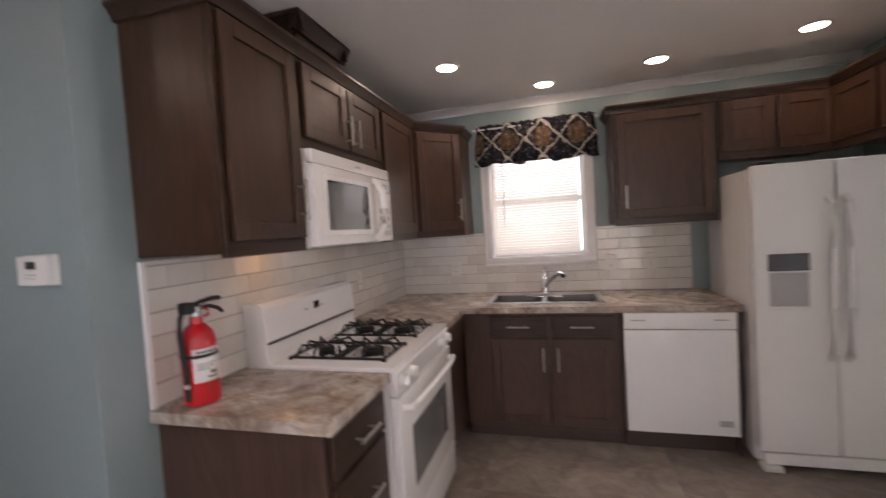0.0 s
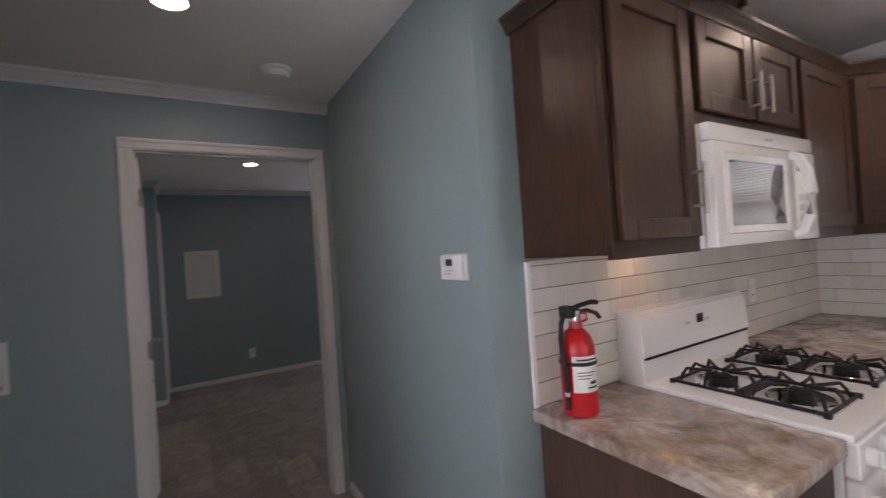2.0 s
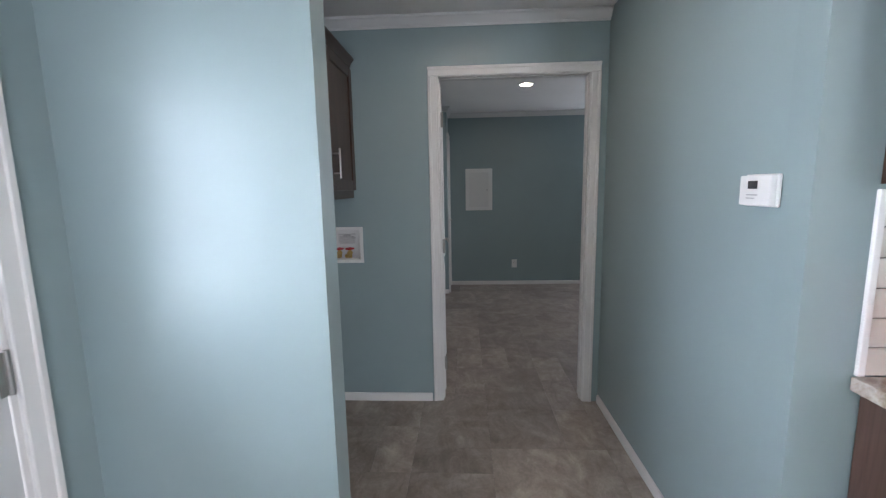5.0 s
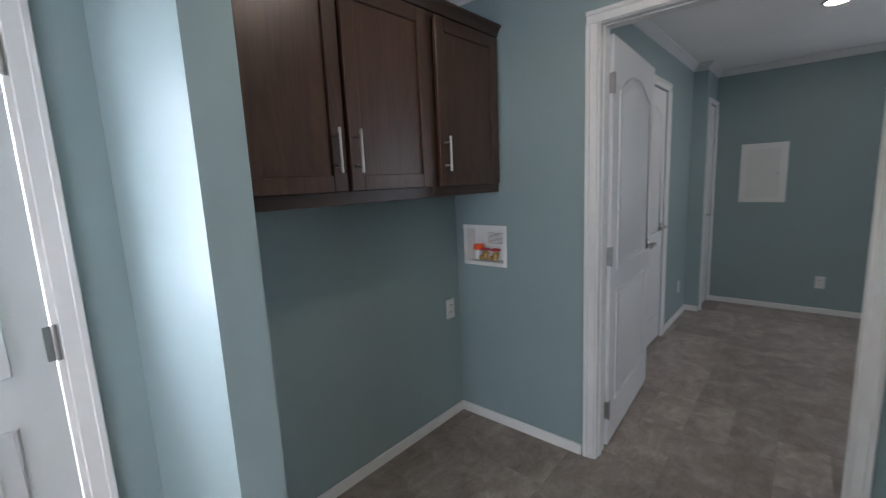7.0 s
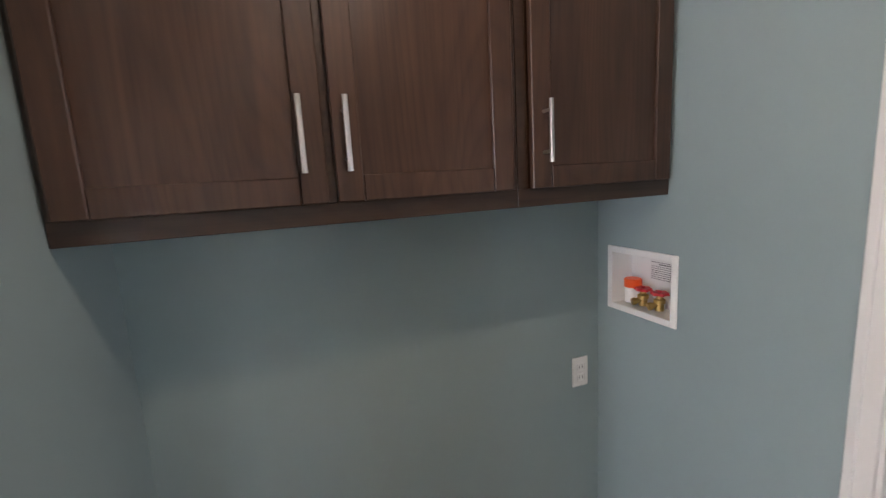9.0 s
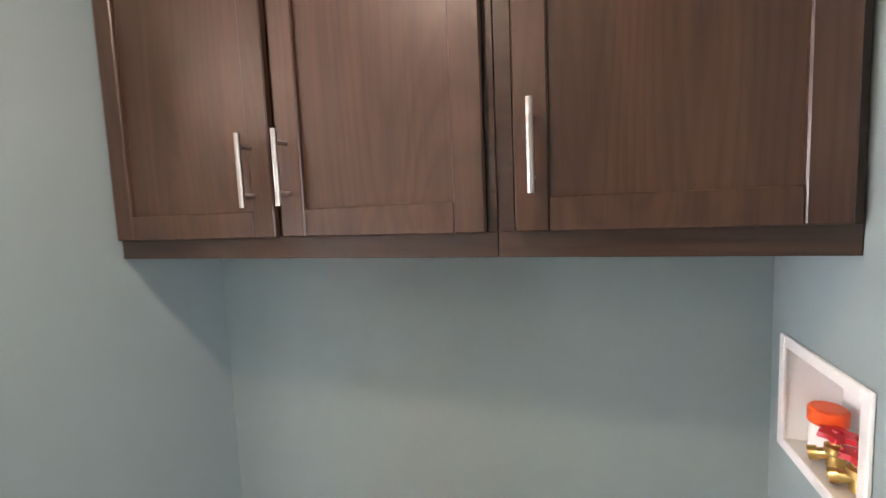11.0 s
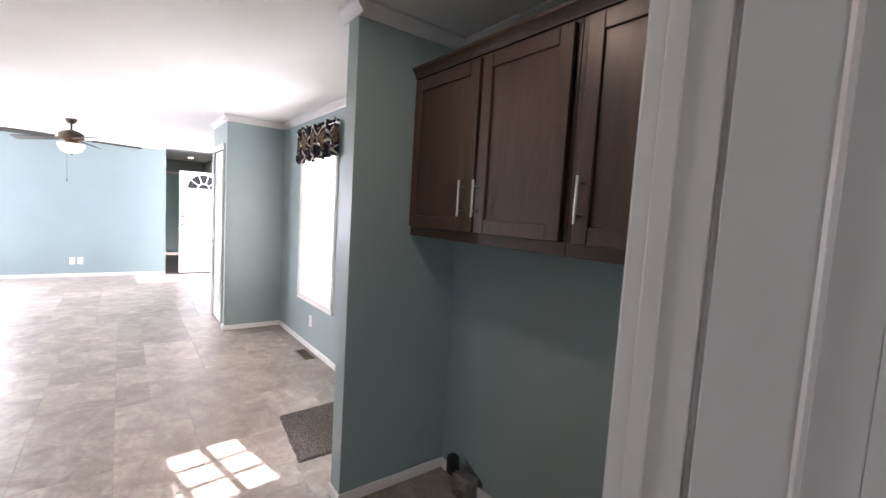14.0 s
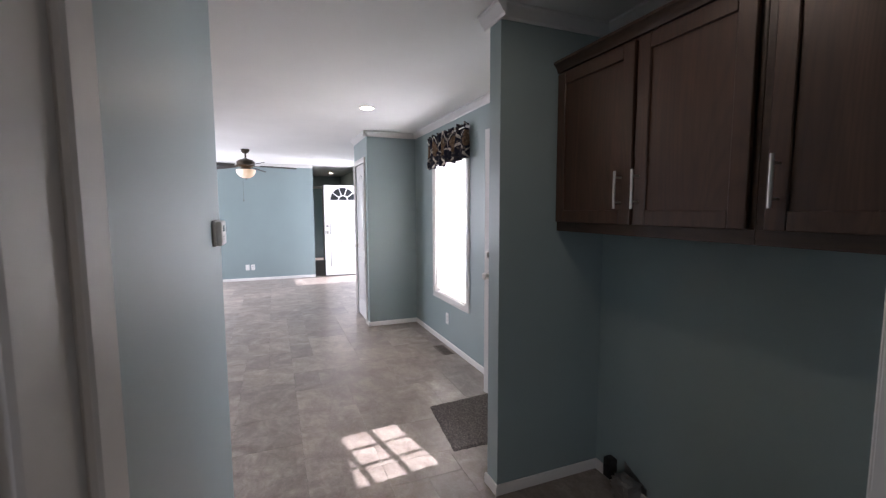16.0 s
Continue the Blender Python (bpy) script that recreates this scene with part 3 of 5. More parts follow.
# front door, a little ajar, with a nine-pane light
fd = thing("front_door", "white exterior door with nine-pane window, slightly ajar", "door", loc=(0.238, -1.868, 0.012), rz=13.0)
FW, FH, FT = 0.815, 2.02, 0.042
GX0, GX1, GZ0, GZ1 = 0.135, 0.68, 0.965, 1.72
part("leaf", boxes((0, GX0, -FT, 0, 0, FH), (GX1, FW, -FT, 0, 0, FH), (GX0, GX1, -FT, 0, 0, GZ0), (GX0, GX1, -FT, 0, GZ1, FH)), DOORW, fd, local=True)
bm = bmesh.new()
for y in (-FT - 0.006, 0.0):
    for g in ((GX0 - 0.04, GX0, GZ0 - 0.04, GZ1 + 0.04), (GX1, GX1 + 0.04, GZ0 - 0.04, GZ1 + 0.04), (GX0, GX1, GZ0 - 0.04, GZ0), (GX0, GX1, GZ1, GZ1 + 0.04)):
        box(bm, g[0], g[1], y, y + 0.012, g[2], g[3], bevel=0.004)
part("window_frame", bm, DOORW, fd, local=True)
for i in (1, 2):
    x = GX0 + (GX1 - GX0) * i / 3
    part("muntin", boxes((x - 0.011, x + 0.011, -0.032, -0.006, GZ0, GZ1), bevel=0.003), DOORW, fd, local=True)
    z = GZ0 + (GZ1 - GZ0) * i / 3
    part("muntin", boxes((GX0, GX1, -0.031, -0.007, z - 0.011, z + 0.011), bevel=0.003), DOORW, fd, local=True)
for i in range(3):
    for j in range(3):
        x0, x1 = GX0 + (GX1 - GX0) * i / 3 + 0.011, GX0 + (GX1 - GX0) * (i + 1) / 3 - 0.011
        z0, z1 = GZ0 + (GZ1 - GZ0) * j / 3 + 0.011, GZ0 + (GZ1 - GZ0) * (j + 1) / 3 - 0.011
        pane = part("pane", boxes((x0, x1, -0.021, -0.017, z0, z1)), GLASS, fd, local=True)
        pane.visible_shadow = False
for x0, x1 in ((0.11, 0.36), (0.455, 0.705)):
    bm = bmesh.new()
    sweep(bm, [(x0, 0, 0.2), (x1, 0, 0.2), (x1, 0, 0.78), (x0, 0, 0.78), (x0, 0, 0.2), (x1, 0, 0.2)], 0.009, 6)
    part("panel_moulding", bm, DOORW, fd, local=True)
    part("raised_panel", boxes((x0 + 0.045, x1 - 0.045, -0.004, 0.005, 0.245, 0.735), bevel=0.004), DOORW, fd, local=True)
for z in (0.22, 0.985, 1.76):
    bm = boxes((-0.012, 0.018, 0.0, 0.004, z - 0.05, z + 0.05))
    tube(bm, (-0.006, 0.006, z - 0.052), (-0.006, 0.006, z + 0.052), 0.0065, n=10)
    part("hinge", bm, HINGE, fd, "brushed metal butt hinge", local=True)
bm = bmesh.new()
lathe(bm, [(0.032, 0), (0.032, 0.006), (0.013, 0.014), (0.012, 0.03), (0.026, 0.042), (0.028, 0.055), (0.018, 0.066)], (FW - 0.065, 0, 0.93), 18, "y")
part("door_knob", bm, NICKEL, fd, "satin nickel knob", local=True)
bm = bmesh.new()
lathe(bm, [(0.032, 0), (0.030, 0.012), (0.02, 0.016)], (FW - 0.065, 0, 1.09), 18, "y")
box(bm, FW - 0.069, FW - 0.061, 0.012, 0.034, 1.07, 1.11, bevel=0.002)
part("deadbolt", bm, NICKEL, fd, "satin nickel deadbolt turn", local=True)
solid("threshold", boxes((0.235, 1.055, -2.0, -1.85, 0.0, 0.011), bevel=0.004), NICKEL, "aluminium door threshold strip", "threshold", kind="structure")

# entry door, open into the far end of the living room
ed = thing("entry_door", "white six-panel exterior door with fanlight, standing open", "door", loc=(7.555, -2.012, 0.02), rz=90)
bm = boxes((0, 0.8, -0.042, 0, 0.0, 1.62), (0, 0.12, -0.042, 0, 1.62, 1.94), (0.68, 0.8, -0.042, 0, 1.62, 1.94), (0.12, 0.68, -0.042, 0, 1.90, 1.94))
part("leaf", bm, DOORW, ed, local=True)
bm = bmesh.new()
arc = [(0.4 + 0.28 * math.cos(math.pi * k / 16), 1.62 + 0.28 * math.sin(math.pi * k / 16)) for k in range(17)]
for y in (-0.042, 0.0):
    front = [bm.verts.new((x, y, z)) for x, z in arc]
    top = [bm.verts.new((x, y, 1.90)) for x, z in arc]
    for k in range(16):
        bm.faces.new((front[k], front[k + 1], top[k + 1], top[k]))
part("spandrel", bm, DOORW, ed, local=True)
bm = bmesh.new()
sweep(bm, [(x, 0.002, z) for x, z in arc], 0.012, 6)
sweep(bm, [(0.4 + 0.1 * math.cos(math.pi * k / 8), 0.002, 1.62 + 0.1 * math.sin(math.pi * k / 8)) for k in range(9)], 0.009, 6)
for k in (1, 2, 3, 4):
    a = math.pi * k / 5
    sweep(bm, [(0.4 + 0.1 * math.cos(a), 0.002, 1.62 + 0.1 * math.sin(a)), (0.4 + 0.28 * math.cos(a), 0.002, 1.62 + 0.28 * math.sin(a))], 0.009, 6)
box(bm, 0.11, 0.69, -0.01, 0.012, 1.605, 1.625)
part("fanlight_grille", bm, DOORW, ed, local=True)
part("fanlight_glass", boxes((0.12, 0.68, -0.024, -0.018, 1.62, 1.90)), DGLASS, ed, "dark glass", local=True)
for x0, x1 in ((0.12, 0.35), (0.45, 0.68)):
    for z0, z1 in ((0.2, 0.78), (0.9, 1.5)):
        bm = bmesh.new()
        sweep(bm, [(x0, 0, z0), (x1, 0, z0), (x1, 0, z1), (x0, 0, z1), (x0, 0, z0), (x1, 0, z0)], 0.009, 6)
        part("panel_moulding", bm, DOORW, ed, local=True)
for z, r in ((0.93, 0.028), (1.08, 0.03)):
    bm = bmesh.new()
    lathe(bm, [(0.032, 0), (0.03, 0.01), (0.014, 0.02), (r, 0.04), (0.018, 0.055)], (0.735, 0, z), 14, "y")
    part("door_knob", bm, NICKEL, ed, "satin nickel knob", local=True)
part("sweep", boxes((0.0, 0.8, -0.045, 0.003, -0.012, 0.0)), RUBBER, ed, "black rubber door sweep", local=True)


# ---- windows, blinds and valances ----
def window(name, label, p, q, z0, z1, y_in, y_out):
    """Vinyl sash window in a wall that runs along x, glazed near y_out."""
    w = thing(name, label, "window", kind="structure")
    s = 1 if y_out > y_in else -1
    lo, hi = sorted((y_out, y_out - s * 0.05))
    part("window_frame", boxes((p, p + 0.035, lo, hi, z0, z1), (q - 0.035, q, lo, hi, z0, z1), (p + 0.035, q - 0.035, lo, hi, z0, z0 + 0.035),
                               (p + 0.035, q - 0.035, lo, hi, z1 - 0.035, z1), bevel=0.002), PLASTIC, w)
    zm = (z0 + z1) / 2
    part("meeting_rail", boxes((p + 0.035, q - 0.035, lo + 0.01, hi - 0.01, zm - 0.018, zm + 0.018), bevel=0.002), PLASTIC, w)
    for a, c in ((z0 + 0.035, zm - 0.018), (zm + 0.018, z1 - 0.035)):
        g = part("pane", boxes((p + 0.035, q - 0.035, (lo + hi) / 2 - 0.002, (lo + hi) / 2 + 0.002, a, c)), GLASS, w)
        g.visible_shadow = False
    lo, hi = sorted((y_in, y_out - s * 0.05))
    part("reveal", boxes((p, p + 0.006, lo, hi, z0, z1), (q - 0.006, q, lo, hi, z0, z1), (p + 0.006, q - 0.006, lo, hi, z0, z0 + 0.006), (p + 0.006, q - 0.006, lo, hi, z1 - 0.006, z1)), TRIM, w)
    return w


window("window_1", "white vinyl kitchen window over the sink", 0.757, 1.475, 1.16, 2.04, 2.47, 2.61)
window("window_2", "tall white vinyl dining window", 1.75, 2.56, 0.53, 1.95, -1.87, -2.0)
# added out of view around the living room's north fill lamp
window("window_3", "wide white vinyl window, added out of view to light the living room", 4.5, 6.3, 0.8, 2.0, 2.47, 2.61)
casing("window_1_casing", "x", 2.47, -1, 0.757, 1.475, 2.04, 1.16, label="white painted window casing")
casing("window_2_casing", "x", -1.87, 1, 1.75, 2.56, 1.95, 0.53, label="white painted window casing")


def blind(name, label, p, q, z0, z1, y, wand, tilt):
    th = thing(name, label, "blind", loc=((p + q) / 2, y, z0))
    part("head_rail", boxes((p + 0.008, q - 0.008, y - 0.018, y + 0.018, z1 - 0.03, z1 - 0.002), bevel=0.003), PLASTIC, th)
    part("bottom_rail", boxes((p + 0.01, q - 0.01, y - 0.012, y + 0.012, z0 + 0.008, z0 + 0.02), bevel=0.003), PLASTIC, th)
    bm = bmesh.new()
    w2 = (q - p) / 2 - 0.012
    rows = []
    for k in range(4):
        a = -0.0125 + 0.025 * k / 3
        rows.append([bm.verts.new((sx * w2, a * math.cos(tilt), a * math.sin(tilt) + 0.0015 * math.cos(math.pi * (k / 3 - 0.5)))) for sx in (-1, 1)])
    for r0, r1 in zip(rows, rows[1:]):
        bm.faces.new((r0[0], r0[1], r1[1], r1[0]))
    me = to_mesh("slat", bm, SLAT)
    k = 0
    z = z0 + 0.034
    while z < z1 - 0.035:
        o = new("slat", me)
        o.parent = th
        o.location = (0, 0, z - z0)
        o.rotation_euler = (random.uniform(-0.05, 0.05), 0, 0)
        z += 0.0208
        k += 1
    for x in (p + (q - p) * 0.2, q - (q - p) * 0.2):
        bm = bmesh.new()
        tube(bm, (x, y + 0.011, z0 + 0.02), (x, y + 0.011, z1 - 0.03), 0.0012, n=6)
        part("cord", bm, PLASTIC, th)
    bm = bmesh.new()
    tube(bm, (p + 0.10, y - wand * 0.022, z1 - 0.62), (p + 0.10, y - wand * 0.020, z1 - 0.03), 0.0035, n=6)
    part("tilt_wand", bm, GREYP, th, "grey plastic tilt wand")
    return th


blind("window_blind", "white closed mini-blind glowing with daylight", 0.764, 1.440, 1.167, 2.032, 2.502, 1, radians(52))
blind("window_blind", "tall white closed mini-blind glowing with daylight", 1.757, 2.553, 0.537, 1.942, -1.905, -1, radians(68))


def valance(name, label, p, q, z0, z1, y, out, seed, ruffle=1.0):
    """Gathered cloth on a rod, with loose folds and an uneven hem."""
    rnd = random.Random(seed)
    bm = bmesh.new()
    uv = bm.loops.layers.uv.new("uv")
    nu, nv = 130, 16
    ph = [rnd.uniform(0, 6.28) for _ in range(6)]
    grid = []
    for i in range(nu + 1):
        s = i / nu
        row = []
        fold = 0.55 * math.sin(s * 71 + ph[0]) + 0.35 * math.sin(s * 43 + ph[1]) + 0.3 * math.sin(s * 117 + ph[2])
        for j in range(nv + 1):
            t = j / nv
            depth = 0.045 + 0.016 * min(ruffle, 1.5) * fold * (0.5 + 0.8 * t) + 0.012 * math.sin(t * 3 + ph[3] + s * 5)
            if t < 0.14:
                depth += 0.012 * math.sin(s * 160) * (1 - t / 0.14)
            hem = 0.009 * min(ruffle, 1.8) * math.sin(s * 19 + ph[4]) + 0.006 * math.sin(s * 44 + ph[5])
            topw = 0.007 * ruffle * (0.6 * math.sin(s * 90 + ph[1]) + 0.5 * math.sin(s * 41 + ph[2]))
            x = p + (q - p) * (0.5 + (s - 0.5) * (0.96 + 0.05 * t)) + 0.004 * math.sin(t * 9 + s * 60)
            z = z1 + topw - (z1 + topw - z0 - hem) * t
            row.append((bm.verts.new((x, y + out * depth, z)), (s * (q - p) * 1.05, t * (z1 - z0))))
        grid.append(row)
    for r0, r1 in zip(grid, grid[1:]):
        for j in range(nv):
            q4 = (r0[j], r1[j], r1[j + 1], r0[j + 1])
            f = bm.faces.new([v for v, _ in q4])
            for lp, (_, c) in zip(f.loops, q4):
                lp[uv].uv = c
    for e in (0, nu):
        for j in range(nv):
            a, c = grid[e][j], grid[e][j + 1]
            w1 = bm.verts.new((a[0].co.x, y + out * 0.004, a[0].co.z))
            w2 = bm.verts.new((c[0].co.x, y + out * 0.004, c[0].co.z))
            f = bm.faces.new((a[0], c[0], w2, w1))
            for lp, cc in zip(f.loops, (a[1], c[1], (c[1][0] + 0.05, c[1][1]), (a[1][0] + 0.05, a[1][1]))):
                lp[uv].uv = cc
    th = thing(name, label, "valance", loc=((p + q) / 2, y, z0), group="window valances")
    cloth = part("cloth", bm, CLOTH, th)
    md = cloth.modifiers.new("thick", "SOLIDIFY")
    md.thickness = 0.002
    rod = bmesh.new()
    tube(rod, (p - 0.01, y + out * 0.035, z1 - 0.03), (q + 0.01, y + out * 0.035, z1 - 0.03), 0.006, n=10)
    for x in (p + 0.01, q - 0.01):
        box(rod, x - 0.005, x + 0.005, *sorted((y + out * 0.001, y + out * 0.04)), z1 - 0.04, z1 - 0.02)
    part("rod", rod, PLASTIC, th, "white curtain rod")
    return th


valance("window_valance", "gathered navy, tan and cream patterned cloth valance", 0.67, 1.575, 1.885, 2.195, 2.452, -1, 3)
valance("window_valance", "gathered navy, tan and cream patterned cloth valance", 1.64, 2.66, 1.885, 2.205, -1.85, 1, 8, 2.6)


# ---- cabinets ----
def door_front(name, u0, u1, z0, z1, y, material, parent, m=None, t=0.02, rail=0.057):
    """Shaker door with its back at y and its face towards -y: a panel with two stiles and two rails."""
    def put(nm, bm, par):
        if m is not None:
            bmesh.ops.transform(bm, matrix=m, verts=bm.verts)
        return part(nm, bm, material, par, local=True)

    d = put(name, boxes((u0 + 0.01, u1 - 0.01, y - t + 0.010, y, z0 + 0.01, z1 - 0.01)), parent)
    for a in (u0, u1 - rail):
        put("stile", boxes((a, a + rail, y - t, y - 0.0005, z0, z1), bevel=0.0028), d)
    for a in (z0, z1 - rail):
        put("rail", boxes((u0 + rail + 0.0003, u1 - rail - 0.0003, y - t + 0.0005, y - 0.0005, a, a + rail), bevel=0.0022), d)
    return d


def bar_pull(u, z, y, length=0.15, upright=True):
    bm = bmesh.new()
    h = length / 2
    a, c = ((u, y - 0.034, z - h), (u, y - 0.034, z + h)) if upright else ((u - h, y - 0.034, z), (u + h, y - 0.034, z))
    tube(bm, a, c, 0.006, n=12)
    for s in (-0.66, 0.66):
        p = (u, y, z + s * h) if upright else (u + s * h, y, z)
        tube(bm, p, (p[0], y - 0.034, p[2]), 0.0045, n=10)
    return bm


CAB_CROWN = [(0, 0), (0.012, 0), (0.014, 0.012), (0.028, 0.034), (0.036, 0.038), (0.036, 0.050), (0, 0.050)]


def upper_cabinet(name, label, w, h, d, loc, rz, doors, left_end=False, right_end=False, crown=True, group="kitchen wall cabinets"):
    """Framed wall cabinet. Local x 0..w, back at y=0, face frame at y=-d; doors: (u0, u1, handle u or None, level pull)."""
    c = thing(name, label, "cabinet", loc=loc, rz=rz, group=group)
    bm = boxes((0.002, w - 0.002, -d + 0.02, -0.002, 0.012, h), bevel=0.001)
    part("body", bm, OAK, c, local=True)
    part("face_frame", boxes((0.001, w - 0.001, -d, -d + 0.0195, 0.0, 0.046), (0.001, w - 0.001, -d, -d + 0.0195, h - 0.035, h),
                             (0.001, 0.03, -d, -d + 0.0195, 0.046, h - 0.035), (w - 0.03, w - 0.001, -d, -d + 0.0195, 0.046, h - 0.035),
                             *[(u0 - 0.02, u0 + 0.02, -d + 0.0005, -d + 0.019, 0.046, h - 0.035) for u0, _, _ in doors[1:]], bevel=0.001), OAKX, c, local=True)
    for u0, u1, hu in doors:
        dr = door_front("door", u0, u1, 0.046, h - 0.03, -d - 0.001, OAK, c)
        if hu is not None:
            part("handle", bar_pull(hu, 0.185 if h > 0.5 else 0.13, -d - 0.021, 0.15 if h > 0.5 else 0.13), NICKEL, dr, "brushed nickel bar pull", local=True)
    if crown:
        bm = bmesh.new()
        x0 = -0.033 if left_end else 0.0
        x1 = w + 0.033 if right_end else w
        prism(bm, [(s, h + z - 0.018) for s, z in CAB_CROWN], (x1, -d), (x0, -d))
        if left_end:
            prism(bm, [(s, h + z - 0.018) for s, z in CAB_CROWN], (0, -d), (0, 0))
        if right_end:
            prism(bm, [(s, h + z - 0.018) for s, z in CAB_CROWN], (w, 0), (w, -d))
        part("top_moulding", bm, OAKX, c, local=True)
    return c


# laundry nook
upper_cabinet("wall_cabinet", "dark-stained oak two-door wall cabinet in the laundry nook", 0.957, 0.785, 0.302, (-0.066, -1.826, 1.333), 180,
              [(0.016, 0.489, 0.442), (0.507, 0.938, 0.532)], group="laundry wall cabinets")
upper_cabinet("wall_cabinet", "dark-stained oak single-door wall cabinet in the laundry nook", 0.517, 0.785, 0.302, (-1.0225, -1.826, 1.333), 180,
              [(0.034, 0.497, 0.066)], group="laundry wall cabinets")

# kitchen, stove side (faces east)
UZ = 1.365
upper_cabinet("wall_cabinet", "dark-stained oak single-door wall cabinet beside the microwave", 0.41, 0.755, 0.34, (0.001, 0.15, UZ), 90, [(0.022, 0.388, 0.355)], left_end=True)
upper_cabinet("wall_cabinet", "short dark oak two-door cabinet over the microwave", 0.758, 0.365, 0.34, (0.001, 0.562, UZ + 0.39), 90, [(0.022, 0.372, 0.34), (0.386, 0.736, 0.418)])
upper_cabinet("wall_cabinet", "narrow dark oak single-door wall cabinet", 0.54, 0.755, 0.34, (0.001, 1.322, UZ), 90, [(0.022, 0.518, None)])

# diagonal corner cabinet
cc = thing("corner_cabinet", "dark-stained oak diagonal corner wall cabinet", "cabinet", loc=(0.001, 2.469, UZ), group="kitchen wall cabinets")
bm = bmesh.new()
plan = [(0, 0), (0.61, 0), (0.61, -0.305), (0.34, -0.606), (0, -0.606)]
lo = [bm.verts.new((x, y, 0)) for x, y in plan]
hi = [bm.verts.new((x, y, 0.755)) for x, y in plan]
for i in range(5):
    bm.faces.new((lo[i], lo[(i + 1) % 5], hi[(i + 1) % 5], hi[i]))
bm.faces.new(lo)
bm.faces.new(hi)
part("body", bm, OAK, cc, local=True)
dm = pose(0.34, -0.606, 0, 0, 0, 48.1)
dr = door_front("door", 0.03, 0.375, 0.046, 0.72, -0.001, OAK, cc, dm)
bm = bar_pull(0.345, 0.185, -0.021)
bmesh.ops.transform(bm, matrix=dm, verts=bm.verts)
part("handle", bm, NICKEL, dr, "brushed nickel bar pull", local=True)
bm = bmesh.new()
prof = [(s, 0.737 + z) for s, z in CAB_CROWN]
prism(bm, prof, (0.61, 0), (0.61, -0.305))
prism(bm, prof, (0.628, -0.285), (0.325, -0.622))
part("top_moulding", bm, OAKX, cc, local=True)

# boxed vent above the microwave cabinet
vb = thing("vent_chase", "dark oak boxed vent chase with crown top above the cabinets", "vent chase", loc=(0.15, 0.94, 2.135))
part("box", boxes((0.002, 0.235, 0.76, 1.12, 2.122, H - 0.04), bevel=0.002), OAK, vb)
bm = bmesh.new()
prof = [(s * 1.3, H - 0.075 + z * 1.5) for s, z in CAB_CROWN]
for a, c in (((0.235, 1.165), (0.235, 0.715)), ((0.28, 0.76), (0.002, 0.76)), ((0.002, 1.12), (0.28, 1.12))):
    prism(bm, prof, a, c)
part("crown", bm, OAKX, vb)

# kitchen, window side (faces south)
upper_cabinet("wall_cabinet", "dark-stained oak single-door wall cabinet beside the window", 0.615, 0.755, 0.305, (1.632, 2.469, UZ), 0, [(0.03, 0.585, 0.075)], left_end=True)
upper_cabinet("wall_cabinet", "short dark oak two-door cabinet over the refrigerator", 0.62, 0.385, 0.305, (2.249, 2.469, UZ + 0.37), 0, [(0.022, 0.305, None), (0.32, 0.60, None)])
upper_cabinet("wall_cabinet", "short dark oak wall cabinet turning the corner over the refrigerator", 0.8, 0.385, 0.305, (3.149, 2.16, UZ + 0.37), 270, [(0.02, 0.39, None), (0.41, 0.78, None)])


def base_cabinet(name, label, w, loc, rz, fronts, d=0.60, h=0.85, body_top=0.85):
    """Base cabinet with a recessed toe kick; fronts: (u0, u1, z0, z1, kind)."""
    c = thing(name, label, "cabinet", loc=loc, rz=rz, group="kitchen base cabinets")
    part("body", boxes((0.001, w - 0.001, -d + (0.0 if body_top == h else 0.021), -0.002, 0.10, body_top), bevel=0.001), OAKB, c, local=True)
    if body_top < h:
        part("face_frame", boxes((0.001, w - 0.001, -d, -d + 0.02, 0.10, h), bevel=0.001), OAKB, c, local=True)
    part("toe_kick", boxes((0.001, w - 0.001, -d + 0.07, -0.004, 0.0, 0.0995)), TOE, c, "dark brown recessed toe kick", local=True)
    for u0, u1, z0, z1, kind in fronts:
        if kind == "drawer":
            f = part("drawer_front", boxes((u0, u1, -d - 0.021, -d - 0.001, z0, z1), bevel=0.003), OAKX, c, local=True)
            part("handle", bar_pull((u0 + u1) / 2, (z0 + z1) / 2, -d - 0.021, 0.14, False), NICKEL, f, "brushed nickel bar pull", local=True)
        else:
            f = door_front("door", u0, u1, z0, z1, -d - 0.001, OAKB, c)
            part("handle", bar_pull(u1 - 0.03 if kind == "door_right_pull" else u0 + 0.03, z1 - 0.125, -d - 0.021), NICKEL, f, "brushed nickel bar pull", local=True)
    return c


base_cabinet("base_cabinet", "dark oak drawer base cabinet at the counter end", 0.40, (0.004, 0.165, 0), 90,
             [(0.02, 0.38, 0.69, 0.83, "drawer"), (0.02, 0.38, 0.42, 0.675, "drawer"), (0.02, 0.38, 0.13, 0.405, "drawer")])
base_cabinet("base_cabinet", "dark oak corner base cabinet next to the stove", 1.13, (0.004, 1.335, 0), 90, [])
base_cabinet("sink_cabinet", "dark oak sink base cabinet with two doors", 0.983, (0.625, 2.468, 0), 0,
             [(0.185, 0.545, 0.70, 0.83, "drawer"), (0.575, 0.935, 0.70, 0.83, "drawer"), (0.185, 0.545, 0.13, 0.685, "door_right_pull"), (0.575, 0.935, 0.13, 0.685, "door")], body_top=0.72)
solid("end_panel", boxes((2.217, 2.239, 1.875, 2.465, 0, 0.85), bevel=0.001), OAKB, "dark oak end panel beside the dishwasher", "panel", loc=(2.228, 2.14, 0))

